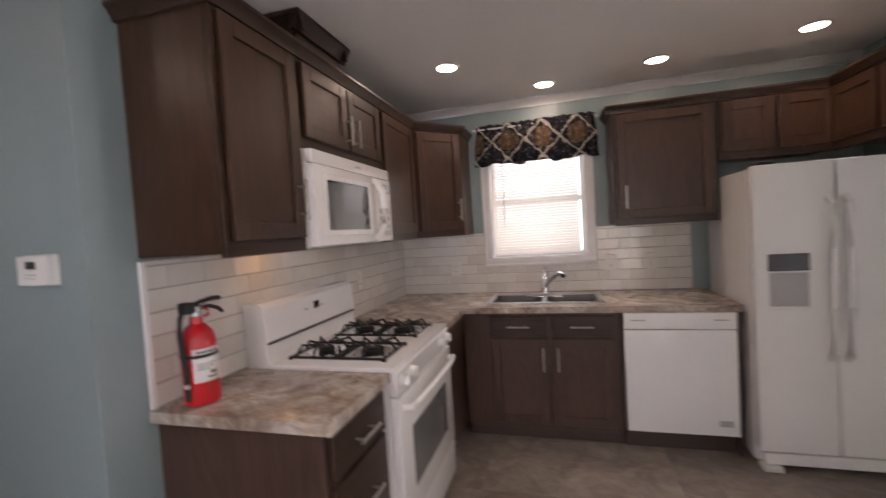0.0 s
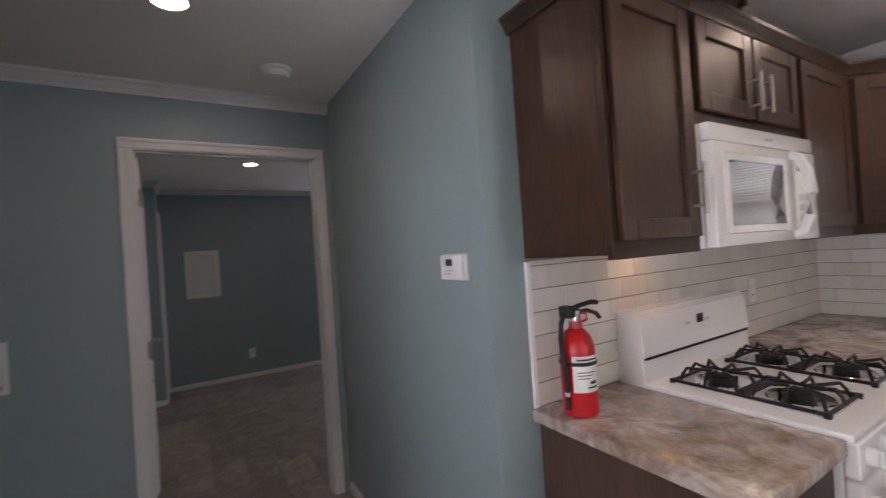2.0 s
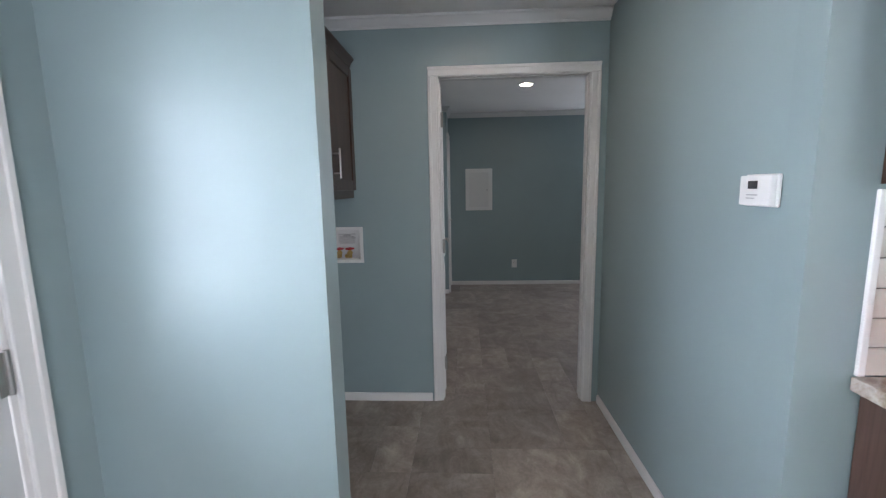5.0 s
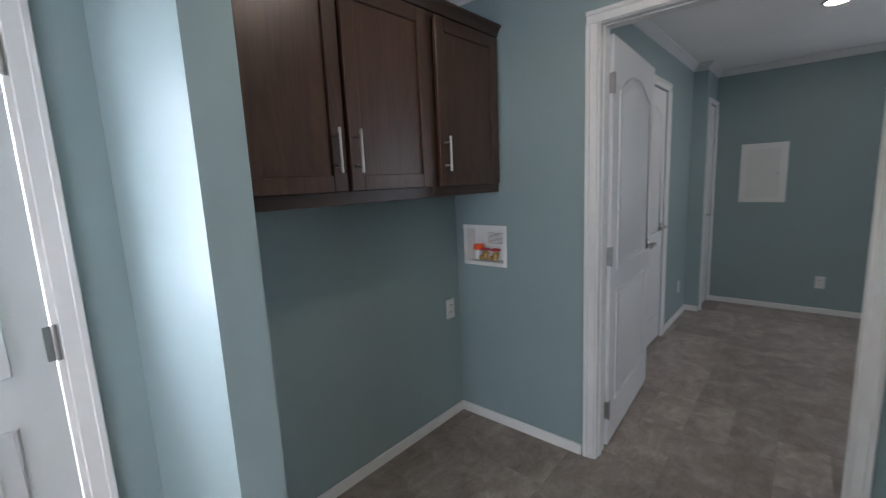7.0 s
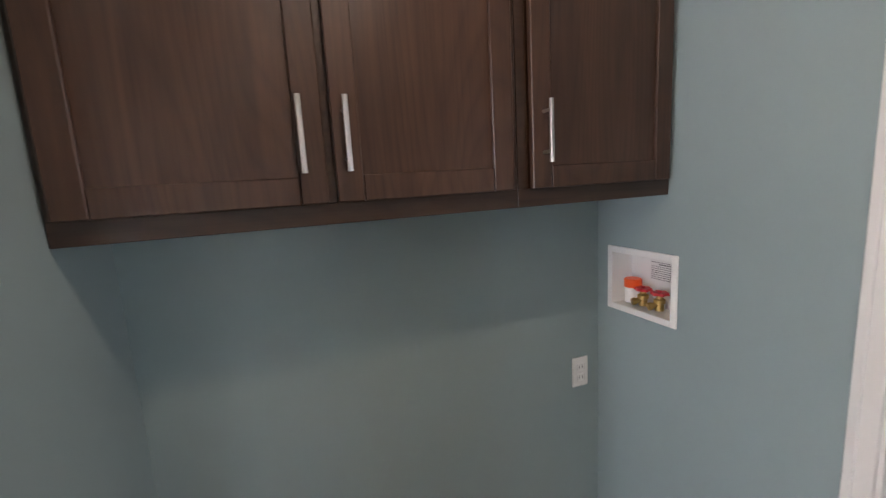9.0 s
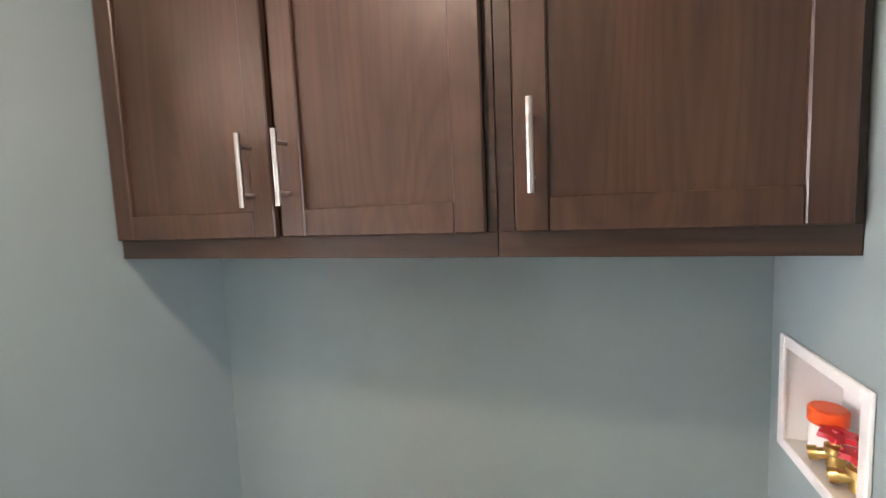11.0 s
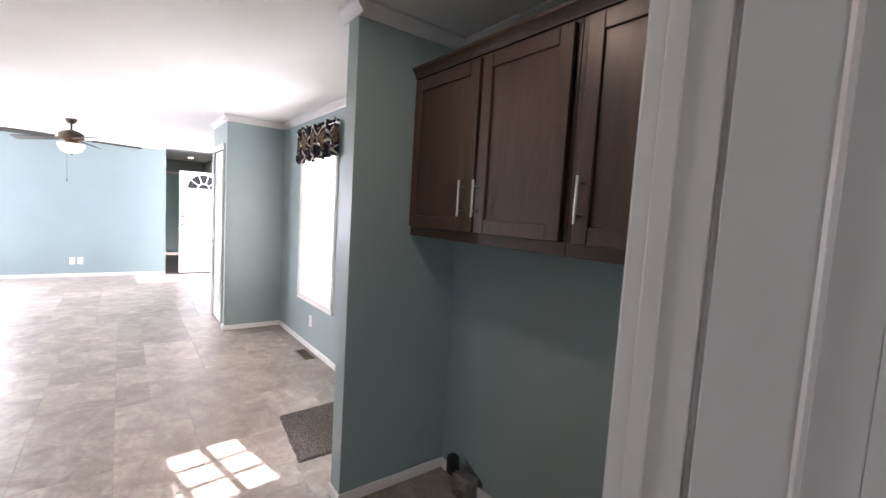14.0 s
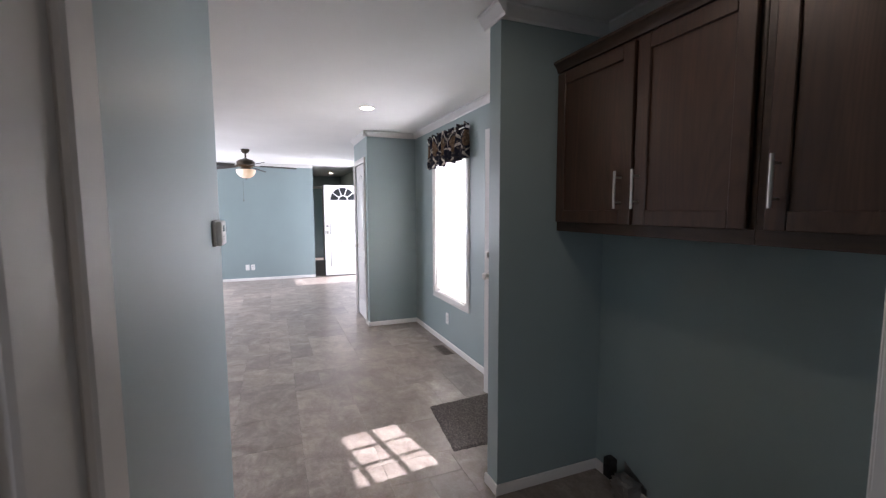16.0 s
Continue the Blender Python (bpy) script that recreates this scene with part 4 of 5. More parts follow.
# worktops
CT, CB = 0.892, 0.853
SX0, SX1, SY0, SY1 = 0.80, 1.50, 1.97, 2.34
solid("countertop", boxes((0.004, 0.65, 0.138, 0.566, CB, CT), bevel=0.006, seg=2), LAMINATE, "marbled tan and grey laminate worktop beside the stove", "countertop", loc=(0.3, 0.35, CB))
xs, ys = (0.004, 0.65, SX0, SX1, 2.242), (1.333, 1.822, SY0, SY1, 2.466)
bm = bmesh.new()
corner = {(i, k): bm.verts.new((x, y, CB)) for i, x in enumerate(xs) for k, y in enumerate(ys)}
tops = [bm.faces.new((corner[i, k], corner[i + 1, k], corner[i + 1, k + 1], corner[i, k + 1])) for i in range(4) for k in range(4)
        if (i == 0 or k > 0) and not (i == 2 and k == 2)]
lift = bmesh.ops.extrude_face_region(bm, geom=tops)
bmesh.ops.translate(bm, vec=(0, 0, CT - CB), verts=[g for g in lift["geom"] if isinstance(g, bmesh.types.BMVert)])
for vert in [v for v in bm.verts if not v.link_faces]:
    bm.verts.remove(vert)
solid("countertop", bm, LAMINATE, "marbled tan and grey laminate corner worktop with sink", "countertop", loc=(1.0, 2.0, CB))

# sink
sk = thing("kitchen_sink", "double-bowl stainless steel drop-in sink", "sink", loc=(1.15, 2.14, CT - 0.15))
bm = bmesh.new()
box(bm, SX0 - 0.03, SX1 + 0.03, SY0 - 0.03, SY0 + 0.012, CT, CT + 0.006, bevel=0.002)
box(bm, SX0 - 0.03, SX1 + 0.03, SY1 - 0.06, SY1 + 0.04, CT, CT + 0.0065, bevel=0.002)
box(bm, SX0 - 0.03, SX0 + 0.012, SY0, SY1, CT, CT + 0.006, bevel=0.002)
box(bm, SX1 - 0.012, SX1 + 0.03, SY0, SY1, CT, CT + 0.006, bevel=0.002)
box(bm, 1.135, 1.165, SY0, SY1 - 0.03, CT - 0.01, CT + 0.005, bevel=0.003)
part("rim", bm, STEEL, sk)
for x0, x1 in ((SX0 + 0.012, 1.137), (1.163, SX1 - 0.012)):
    bm = bmesh.new()
    y0, y1, z0 = SY0 + 0.012, SY1 - 0.06, CT - 0.15
    top = [bm.verts.new(p) for p in ((x0, y0, CT + 0.002), (x1, y0, CT + 0.002), (x1, y1, CT + 0.002), (x0, y1, CT + 0.002))]
    bot = [bm.verts.new(p) for p in ((x0 + 0.03, y0 + 0.03, z0), (x1 - 0.03, y0 + 0.03, z0), (x1 - 0.03, y1 - 0.03, z0), (x0 + 0.03, y1 - 0.03, z0))]
    for i in range(4):
        bm.faces.new((top[i], top[(i + 1) % 4], bot[(i + 1) % 4], bot[i]))
    bm.faces.new(bot)
    bowl = part("bowl", bm, SINK_SHADED, sk)
    bm = bmesh.new()
    lathe(bm, [(0.045, 0.0), (0.04, 0.004), (0.02, 0.003)], ((x0 + x1) / 2, (y0 + y1) / 2, z0 + 0.001), 18)
    part("drain", bm, CHROME, bowl)
solid("sink_label", boxes((1.22, 1.33, 2.07, 2.17, CT - 0.148, CT - 0.146)), YELLOW, "yellow paper notice lying in the sink bowl", "label", loc=(1.27, 2.12, CT - 0.148))

fc = thing("faucet", "chrome single-lever pull-out kitchen faucet", "faucet", loc=(1.15, 2.325, CT + 0.0065))
bm = bmesh.new()
box(bm, 1.03, 1.27, 2.155, 2.215, CT + 0.0065, CT + 0.016, bevel=0.004, seg=2)
part("deck_plate", bm, CHROME, fc)
bm = bmesh.new()
lathe(bm, [(0.031, 0), (0.029, 0.02), (0.027, 0.09), (0.028, 0.13), (0.022, 0.155)], (1.15, 2.325, CT + 0.014), 20)
part("body", bm, CHROME, fc)
bm = bmesh.new()
sweep(bm, [(1.15, 2.315, CT + 0.06), (1.19, 2.26, CT + 0.11), (1.235, 2.2, CT + 0.155), (1.265, 2.16, CT + 0.17), (1.285, 2.13, CT + 0.155)], 0.016, 12)
part("spout", bm, CHROME, fc)
bm = bmesh.new()
sweep(bm, [(1.15, 2.325, CT + 0.155), (1.155, 2.325, CT + 0.185), (1.175, 2.32, CT + 0.20)], 0.011, 8)
part("lever", bm, CHROME, fc)
part("tag", boxes((1.135, 1.165, 2.295, 2.297, CT + 0.05, CT + 0.12)), PAPER, fc, "white paper tag")

# ---- stove ----
st = thing("gas_stove", "white freestanding four-burner gas range", "stove", loc=(0.34, 0.948, 0))
Y0, Y1 = 0.572, 1.327
part("body", boxes((0.02, 0.635, Y0, Y1, 0.09, 0.885), bevel=0.004), WHITE, st)
part("plinth", boxes((0.05, 0.60, Y0 + 0.02, Y1 - 0.02, 0.0, 0.0895)), DARK, st)
part("cooktop", boxes((0.10, 0.662, Y0 - 0.003, Y1 + 0.003, 0.886, 0.905), bevel=0.006, seg=2), WHITE, st)
bm = bmesh.new()
rows = [(0.012, 0.886), (0.115, 0.886), (0.108, 0.985), (0.118, 0.995), (0.105, 1.135), (0.085, 1.152), (0.012, 1.152)]
va = [bm.verts.new((x, Y0, z)) for x, z in rows]
vc = [bm.verts.new((x, Y1, z)) for x, z in rows]
for i in range(len(rows)):
    bm.faces.new((va[i], va[(i + 1) % len(rows)], vc[(i + 1) % len(rows)], vc[i]))
bm.faces.new(va)
bm.faces.new(vc)
bg = part("backguard", bm, WHITE, st)
part("slot", boxes((0.108, 0.1165, Y0 + 0.012, Y1 - 0.012, 0.983, 0.992)), DARK, bg, "vent slot, its shade drawn as a dark strip")
part("display", boxes((0.1095, 0.1125, 0.93, 0.975, 1.068, 1.103), bevel=0.001), DGLASS, bg, "small dark clock display")
for k in range(4):
    part("button", boxes((0.1085, 0.1115, 0.85 + 0.018 * k + (0.10 if k > 1 else 0), 0.862 + 0.018 * k + (0.10 if k > 1 else 0), 1.072, 1.082)), GREYP, bg)
for j, yc in enumerate((0.762, 1.137)):
    bm = bmesh.new()
    gx0, gx1, gy0, gy1, gz = 0.17, 0.59, yc - 0.115, yc + 0.115, 0.938
    part("burner_well", boxes((gx0 - 0.004, gx1 + 0.004, gy0 - 0.004, gy1 + 0.004, 0.9052, 0.908)), WHITE, st)
    for a, c in (((gx0, gy0), (gx1, gy0)), ((gx0, gy1), (gx1, gy1)), ((gx0, gy0), (gx0, gy1)), ((gx1, gy0), (gx1, gy1))):
        box(bm, min(a[0], c[0]) - 0.005, max(a[0], c[0]) + 0.005, min(a[1], c[1]) - 0.005, max(a[1], c[1]) + 0.005, gz - 0.028, gz - 0.018, bevel=0.002)
    for xc in (0.27, 0.49):
        for k in range(8):
            ang = k * math.pi / 4
            ca, sa = math.cos(ang), math.sin(ang)
            far = 0.105 if k % 2 == 0 else 0.125
            row = [(xc + r * ca, yc + r * sa, gz + z) for r, z in ((0.026, 0.008), (0.060, 0.010), (far - 0.022, 0.016), (far - 0.008, -0.004), (far, -0.024))]
            sweep(bm, row, 0.0055, 6)
    box(bm, 0.365, 0.395, gy0, gy1, gz - 0.03, gz - 0.012, bevel=0.003)
    for x in (gx0, gx1):
        for y in (gy0, gy1):
            box(bm, x - 0.008, x + 0.008, y - 0.008, y + 0.008, 0.9055, gz - 0.018)
    part("grate", bm, BLACK, st, "black cast-iron grate")
    for xc in (0.27, 0.49):
        bm = bmesh.new()
        lathe(bm, [(0.085, 0.908), (0.082, 0.912), (0.05, 0.909), (0.045, 0.909)], (xc, yc, 0), 24)
        part("burner_bowl", bm, CHROME, st)
        bm = bmesh.new()
        lathe(bm, [(0.036, 0.909), (0.036, 0.922), (0.03, 0.924), (0.03, 0.930), (0.022, 0.933)], (xc, yc, 0), 20)
        part("burner_cap", bm, BLACK, st)
part("control_panel", boxes((0.636, 0.668, Y0, Y1, 0.795, 0.884), bevel=0.004), WHITE, st)
for k, y in enumerate((0.63, 0.735, 0.835, 1.06, 1.165, 1.27)):
    if k in (2, 3):
        continue
    bm = bmesh.new()
    lathe(bm, [(0.024, 0.668), (0.023, 0.684), (0.019, 0.690)], (0, y, 0.842), 18, "x")
    box(bm, 0.685, 0.700, y - 0.005, y + 0.005, 0.822, 0.862, bevel=0.002)
    part("knob", bm, WHITE, st)
od = part("oven_door", boxes((0.636, 0.672, Y0 + 0.004, Y1 - 0.004, 0.27, 0.787), bevel=0.006, seg=2), WHITE, st)
part("oven_window", boxes((0.6705, 0.674, 0.70, 1.20, 0.38, 0.63), bevel=0.001), OGLASS, od, "grey oven window")
bm = bmesh.new()
sweep(bm, [(0.672, 0.62, 0.735), (0.705, 0.625, 0.738), (0.718, 0.70, 0.74), (0.722, 0.95, 0.742), (0.718, 1.20, 0.74), (0.705, 1.275, 0.738), (0.672, 1.28, 0.735)], 0.013, 10)
part("oven_handle", bm, WHITE, od)
part("drawer", boxes((0.636, 0.668, Y0 + 0.004, Y1 - 0.004, 0.095, 0.262), bevel=0.005, seg=2), WHITE, st)

# ---- microwave ----
mw = thing("microwave", "white over-range microwave hood", "microwave", loc=(0.2, 0.942, UZ + 0.005))
MZ0, MZ1 = UZ + 0.006, UZ + 0.389
part("body", boxes((0.002, 0.355, 0.563, 1.318, MZ0, MZ1), bevel=0.006, seg=2), WHITE, mw)
part("vent_strip", boxes((0.356, 0.385, 0.564, 1.317, MZ1 - 0.055, MZ1 - 0.001), bevel=0.006, seg=2), WHITE, mw)
part("brand_mark", boxes((0.3845, 0.3865, 0.93, 0.98, MZ1 - 0.034, MZ1 - 0.024)), GREYP, mw)
dr = part("door", boxes((0.356, 0.392, 0.564, 1.12, MZ0 + 0.002, MZ1 - 0.058), bevel=0.008, seg=2), WHITE, mw)
part("window", boxes((0.3905, 0.3935, 0.65, 1.03, MZ0 + 0.065, MZ1 - 0.115), bevel=0.001), DGLASS, dr, "grey mesh window")
part("window_bezel", boxes((0.391, 0.396, 0.62, 0.65, MZ0 + 0.04, MZ1 - 0.09), (0.391, 0.396, 1.03, 1.06, MZ0 + 0.04, MZ1 - 0.09),
                           (0.391, 0.396, 0.65, 1.03, MZ0 + 0.04, MZ0 + 0.065), (0.391, 0.396, 0.65, 1.03, MZ1 - 0.115, MZ1 - 0.09), bevel=0.002), WHITE, dr)
bm = bmesh.new()
sweep(bm, [(0.388, 1.10, MZ0 + 0.02), (0.415, 1.10, MZ0 + 0.035), (0.438, 1.10, MZ0 + 0.09), (0.446, 1.10, MZ0 + 0.165), (0.438, 1.10, MZ0 + 0.24), (0.415, 1.10, MZ0 + 0.295), (0.388, 1.10, MZ0 + 0.31)], 0.017, 12)
part("door_handle", bm, WHITE, dr)
cp = part("control_panel", boxes((0.356, 0.390, 1.122, 1.317, MZ0 + 0.002, MZ1 - 0.058), bevel=0.006, seg=2), WHITE, mw)
part("display", boxes((0.389, 0.3915, 1.15, 1.29, MZ1 - 0.13, MZ1 - 0.085)), DGLASS, cp)
for r in range(4):
    for q in range(3):
        part("button", boxes((0.389, 0.3912, 1.155 + q * 0.048, 1.19 + q * 0.048, MZ0 + 0.03 + r * 0.038, MZ0 + 0.055 + r * 0.038), bevel=0.0005), GREYP, cp)
bm = boxes((0.06, 0.15, 0.62, 0.72, MZ0 - 0.003, MZ0 - 0.0005))
part("task_light", bm, glowing("task_lamp", (1.0, 0.55, 0.22), 3.0), mw, "warm cooktop lamp")
part("grease_filter", boxes((0.18, 0.32, 0.62, 0.90, MZ0 - 0.002, MZ0 - 0.0005), (0.18, 0.32, 0.98, 1.26, MZ0 - 0.002, MZ0 - 0.0005)), STEEL, mw)

# ---- dishwasher ----
dw = thing("dishwasher", "white built-in dishwasher with grey badge sticker", "dishwasher", loc=(1.914, 2.13, 0))
part("body", boxes((1.619, 2.209, 1.875, 2.46, 0.12, 0.845)), WHITE, dw)
part("door", boxes((1.617, 2.211, 1.835, 1.874, 0.13, 0.745), bevel=0.005, seg=2), WHITE, dw)
cp = part("control_panel", boxes((1.617, 2.211, 1.83, 1.874, 0.75, 0.848), bevel=0.006, seg=2), WHITE, dw)
part("grip", boxes((1.827, 2.007, 1.827, 1.84, 0.752, 0.762), bevel=0.003), WHITE, cp)
part("mark", boxes((1.657, 1.737, 1.8285, 1.8305, 0.80, 0.808)), GREYP, cp)
part("mark", boxes((2.097, 2.167, 1.8285, 1.8305, 0.80, 0.808)), GREYP, cp)
part("badge", boxes((2.107, 2.177, 1.8335, 1.8355, 0.185, 0.22)), GREYP, dw, "grey rating sticker")
part("toe_panel", boxes((1.619, 2.209, 1.92, 1.93, 0.0, 0.119)), TOE, dw, "dark brown toe panel")

# ---- refrigerator ----
fr = thing("refrigerator", "white side-by-side refrigerator with ice dispenser", "refrigerator", loc=(2.69, 2.09, 0))
RX0, RX1, RT = 2.262, 3.148, 1.645
part("body", boxes((RX0, RX1, 1.8, 2.44, 0.03, RT - 0.012), bevel=0.004), WHITE, fr)
xm = 2.625
left = part("freezer_door", boxes((RX0 + 0.002, xm - 0.003, 1.725, 1.792, 0.11, RT), bevel=0.012, seg=3), WHITE, fr)
right = part("fridge_door", boxes((xm + 0.003, RX1 - 0.002, 1.725, 1.792, 0.11, RT), bevel=0.012, seg=3), WHITE, fr)
part("kick_grille", boxes((RX0 + 0.03, RX1 - 0.03, 1.74, 1.8, 0.035, 0.10), bevel=0.004), WHITE, fr)
for x in (RX0 + 0.06, RX1 - 0.06):
    part("foot", boxes((x - 0.045, x + 0.045, 1.72, 1.8, 0.0, 0.034), bevel=0.006), PLASTIC, fr)
part("dispenser_panel", boxes((RX0 + 0.06, RX0 + 0.245, 1.72, 1.726, 1.085, 1.175), bevel=0.002), DGLASS, left, "black dispenser control panel")
part("dispenser_recess", boxes((RX0 + 0.065, RX0 + 0.24, 1.722, 1.728, 0.90, 1.075), bevel=0.004), GREYP, left, "grey dispenser recess")
part("dispenser_tray", boxes((RX0 + 0.06, RX0 + 0.245, 1.71, 1.726, 0.885, 0.90), bevel=0.003), WHITE, left)
for x, p in ((xm - 0.035, left), (xm + 0.035, right)):
    bm = bmesh.new()
    sweep(bm, [(x, 1.726, 0.62), (x, 1.685, 0.66), (x, 1.675, 0.9), (x, 1.675, 1.2), (x, 1.685, 1.42), (x, 1.726, 1.46)], 0.016, 10)
    part("door_handle", bm, WHITE, p)
for x in (RX0 + 0.04, RX1 - 0.08):
    part("hinge_cover", boxes((x, x + 0.07, 1.74, 1.84, RT + 0.001, RT + 0.016), bevel=0.004), BLACK, fr)

# ---- small things ----
fe = thing("fire_extinguisher", "red fire extinguisher with white label and black hose", "extinguisher", loc=(0.12, 0.235, CT))
EX, EY = 0.12, 0.235
bm = bmesh.new()
lathe(bm, [(0.048, 0.0), (0.054, 0.006), (0.054, 0.21), (0.052, 0.235), (0.044, 0.262), (0.030, 0.282), (0.021, 0.290), (0.019, 0.315)], (EX, EY, CT), 32)
part("cylinder", bm, RED, fe)
bm = bmesh.new()
a0, nn = -1.15, 20
ring0, ring1 = [], []
for k in range(nn + 1):
    a = a0 + 1.9 * k / nn
    ring0.append(bm.verts.new((EX + 0.0547 * math.cos(a), EY + 0.0547 * math.sin(a), CT + 0.085)))
    ring1.append(bm.verts.new((EX + 0.0547 * math.cos(a), EY + 0.0547 * math.sin(a), CT + 0.205)))
for k in range(nn):
    bm.faces.new((ring0[k], ring0[k + 1], ring1[k + 1], ring1[k]))
lab = part("label", bm, PAPER, fe, "white printed label")
for z0, z1, a1, a2 in ((0.112, 0.122, -0.2, 0.25), (0.098, 0.104, -0.35, 0.3), (0.150, 0.153, -0.9, 0.2), (0.140, 0.143, -0.9, 0.0), (0.130, 0.133, -0.9, -0.2), (0.19, 0.196, -0.9, 0.4), (0.182, 0.185, -0.9, 0.1)):
    bm = bmesh.new()
    p0, p1 = [], []
    for k in range(9):
        a = a1 + (a2 - a1) * k / 8
        p0.append(bm.verts.new((EX + 0.0552 * math.cos(a), EY + 0.0552 * math.sin(a), CT + z0)))
        p1.append(bm.verts.new((EX + 0.0552 * math.cos(a), EY + 0.0552 * math.sin(a), CT + z1)))
    for k in range(8):
        bm.faces.new((p0[k], p0[k + 1], p1[k + 1], p1[k]))
    part("print_line", bm, INK, lab)
bm = bmesh.new()
lathe(bm, [(0.0555, 0.172), (0.0565, 0.173), (0.0565, 0.183), (0.0555, 0.184)], (EX, EY, CT), 32)
part("strap", bm, RUBBER, fe, "black strap")
bm = bmesh.new()
lathe(bm, [(0.016, 0.313), (0.016, 0.335), (0.02, 0.337), (0.02, 0.352), (0.012, 0.356)], (EX, EY, CT), 16)
part("valve", bm, CHROME, fe)
bm = bmesh.new()
box(bm, EX - 0.02, EX + 0.02, EY - 0.05, EY - 0.015, CT + 0.33, CT + 0.37, bevel=0.004)
sweep(bm, [(EX, EY - 0.03, CT + 0.352), (EX, EY + 0.02, CT + 0.364), (EX + 0.01, EY + 0.065, CT + 0.372), (EX + 0.015, EY + 0.088, CT + 0.368)], 0.0085, 8)
part("top_lever", bm, RUBBER, fe)
bm = bmesh.new()
sweep(bm, [(EX, EY + 0.0, CT + 0.342), (EX + 0.005, EY + 0.05, CT + 0.345), (EX + 0.01, EY + 0.085, CT + 0.33), (EX + 0.012, EY + 0.10, CT + 0.312)], 0.0075, 8)
part("grip", bm, RUBBER, fe)
bm = bmesh.new()
sweep(bm, [(EX + 0.005, EY + 0.018, CT + 0.342), (EX + 0.012, EY + 0.038, CT + 0.335), (EX + 0.012, EY + 0.04, CT + 0.315), (EX + 0.008, EY + 0.025, CT + 0.31)], 0.005, 6)
part("safety_pin", bm, REDP, fe)
bm = bmesh.new()
sweep(bm, [(EX, EY - 0.02, CT + 0.345), (EX, EY - 0.046, CT + 0.342), (EX + 0.006, EY - 0.066, CT + 0.318), (EX + 0.010, EY - 0.076, CT + 0.27), (EX + 0.012, EY - 0.074, CT + 0.21), (EX + 0.012, EY - 0.067, CT + 0.15), (EX + 0.012, EY - 0.065, CT + 0.09), (EX + 0.012, EY - 0.066, CT + 0.03)], 0.0078, 10)
hose = part("hose", bm, RUBBER, fe)
bm = bmesh.new()
tube(bm, (EX + 0.012, EY - 0.066, CT + 0.075), (EX + 0.012, EY - 0.066, CT + 0.088), 0.0088, n=12)
part("hose_band", bm, PAPER, hose)

fe.scale = (1.0, 1.0, 0.90)
th = thing("thermostat", "white wall thermostat with small display", "thermostat", loc=(-0.165, -0.001, 1.31))
part("base_plate", boxes((-0.232, -0.098, -0.012, -0.0005, 1.318, 1.408), bevel=0.003), PLASTIC, th)
part("cover", boxes((-0.229, -0.101, -0.030, -0.0121, 1.321, 1.405), bevel=0.005, seg=2), PLASTIC, th)
part("display", boxes((-0.190, -0.152, -0.0315, -0.0295, 1.368, 1.390)), DGLASS, th, "dark display")
part("button_row", boxes((-0.195, -0.15, -0.0312, -0.0298, 1.349, 1.353), (-0.195, -0.16, -0.0312, -0.0298, 1.340, 1.343)), GREYP, th)


def outlet(x, y, z, facing, label="white duplex wall outlet", category="outlet", plate=PLASTIC):
    """A cover plate with two sockets; facing: turn about z of a plate that looks to -y."""
    o = thing("wall_outlet", label, category, loc=(x, y, z), rz=facing, group="wall outlets")
    part("plate", boxes((-0.036, 0.036, -0.006, -0.0005, -0.058, 0.058), bevel=0.003), plate, o, local=True)
    for s in (-0.021, 0.021):
        k = part("socket", boxes((-0.017, 0.017, -0.0085, -0.0061, s - 0.014, s + 0.014), bevel=0.003), plate, o, local=True)
        # socket holes are dark strips on the face, shade given as colour
        part("slot", boxes((-0.008, -0.006, -0.009, -0.0084, s - 0.004, s + 0.006), (0.006, 0.008, -0.009, -0.0084, s - 0.004, s + 0.006)), DARK, k, local=True)
    return o


outlet(-1.452, -1.825, 0.665, 180)
outlet(2.235, -1.87, 0.29, 180)
outlet(-4.88, -0.149, 0.30, 90)
outlet(7.60, 0.33, 0.27, 270)
outlet(7.60, 0.225, 0.27, 270)
outlet(-4.1, -1.18, 0.30, 180)
outlet(0.45, 2.461, 1.09, 0, "cream duplex outlet set in the tiled backsplash", plate=CREAM)
outlet(1.62, 2.461, 1.10, 0, "cream duplex outlet set in the tiled backsplash", plate=CREAM)
outlet(1.90, 2.461, 1.10, 0, "cream duplex outlet set in the tiled backsplash", plate=CREAM)
outlet(0.009, 1.62, 1.12, 90, "cream duplex outlet set in the tiled backsplash", plate=CREAM)

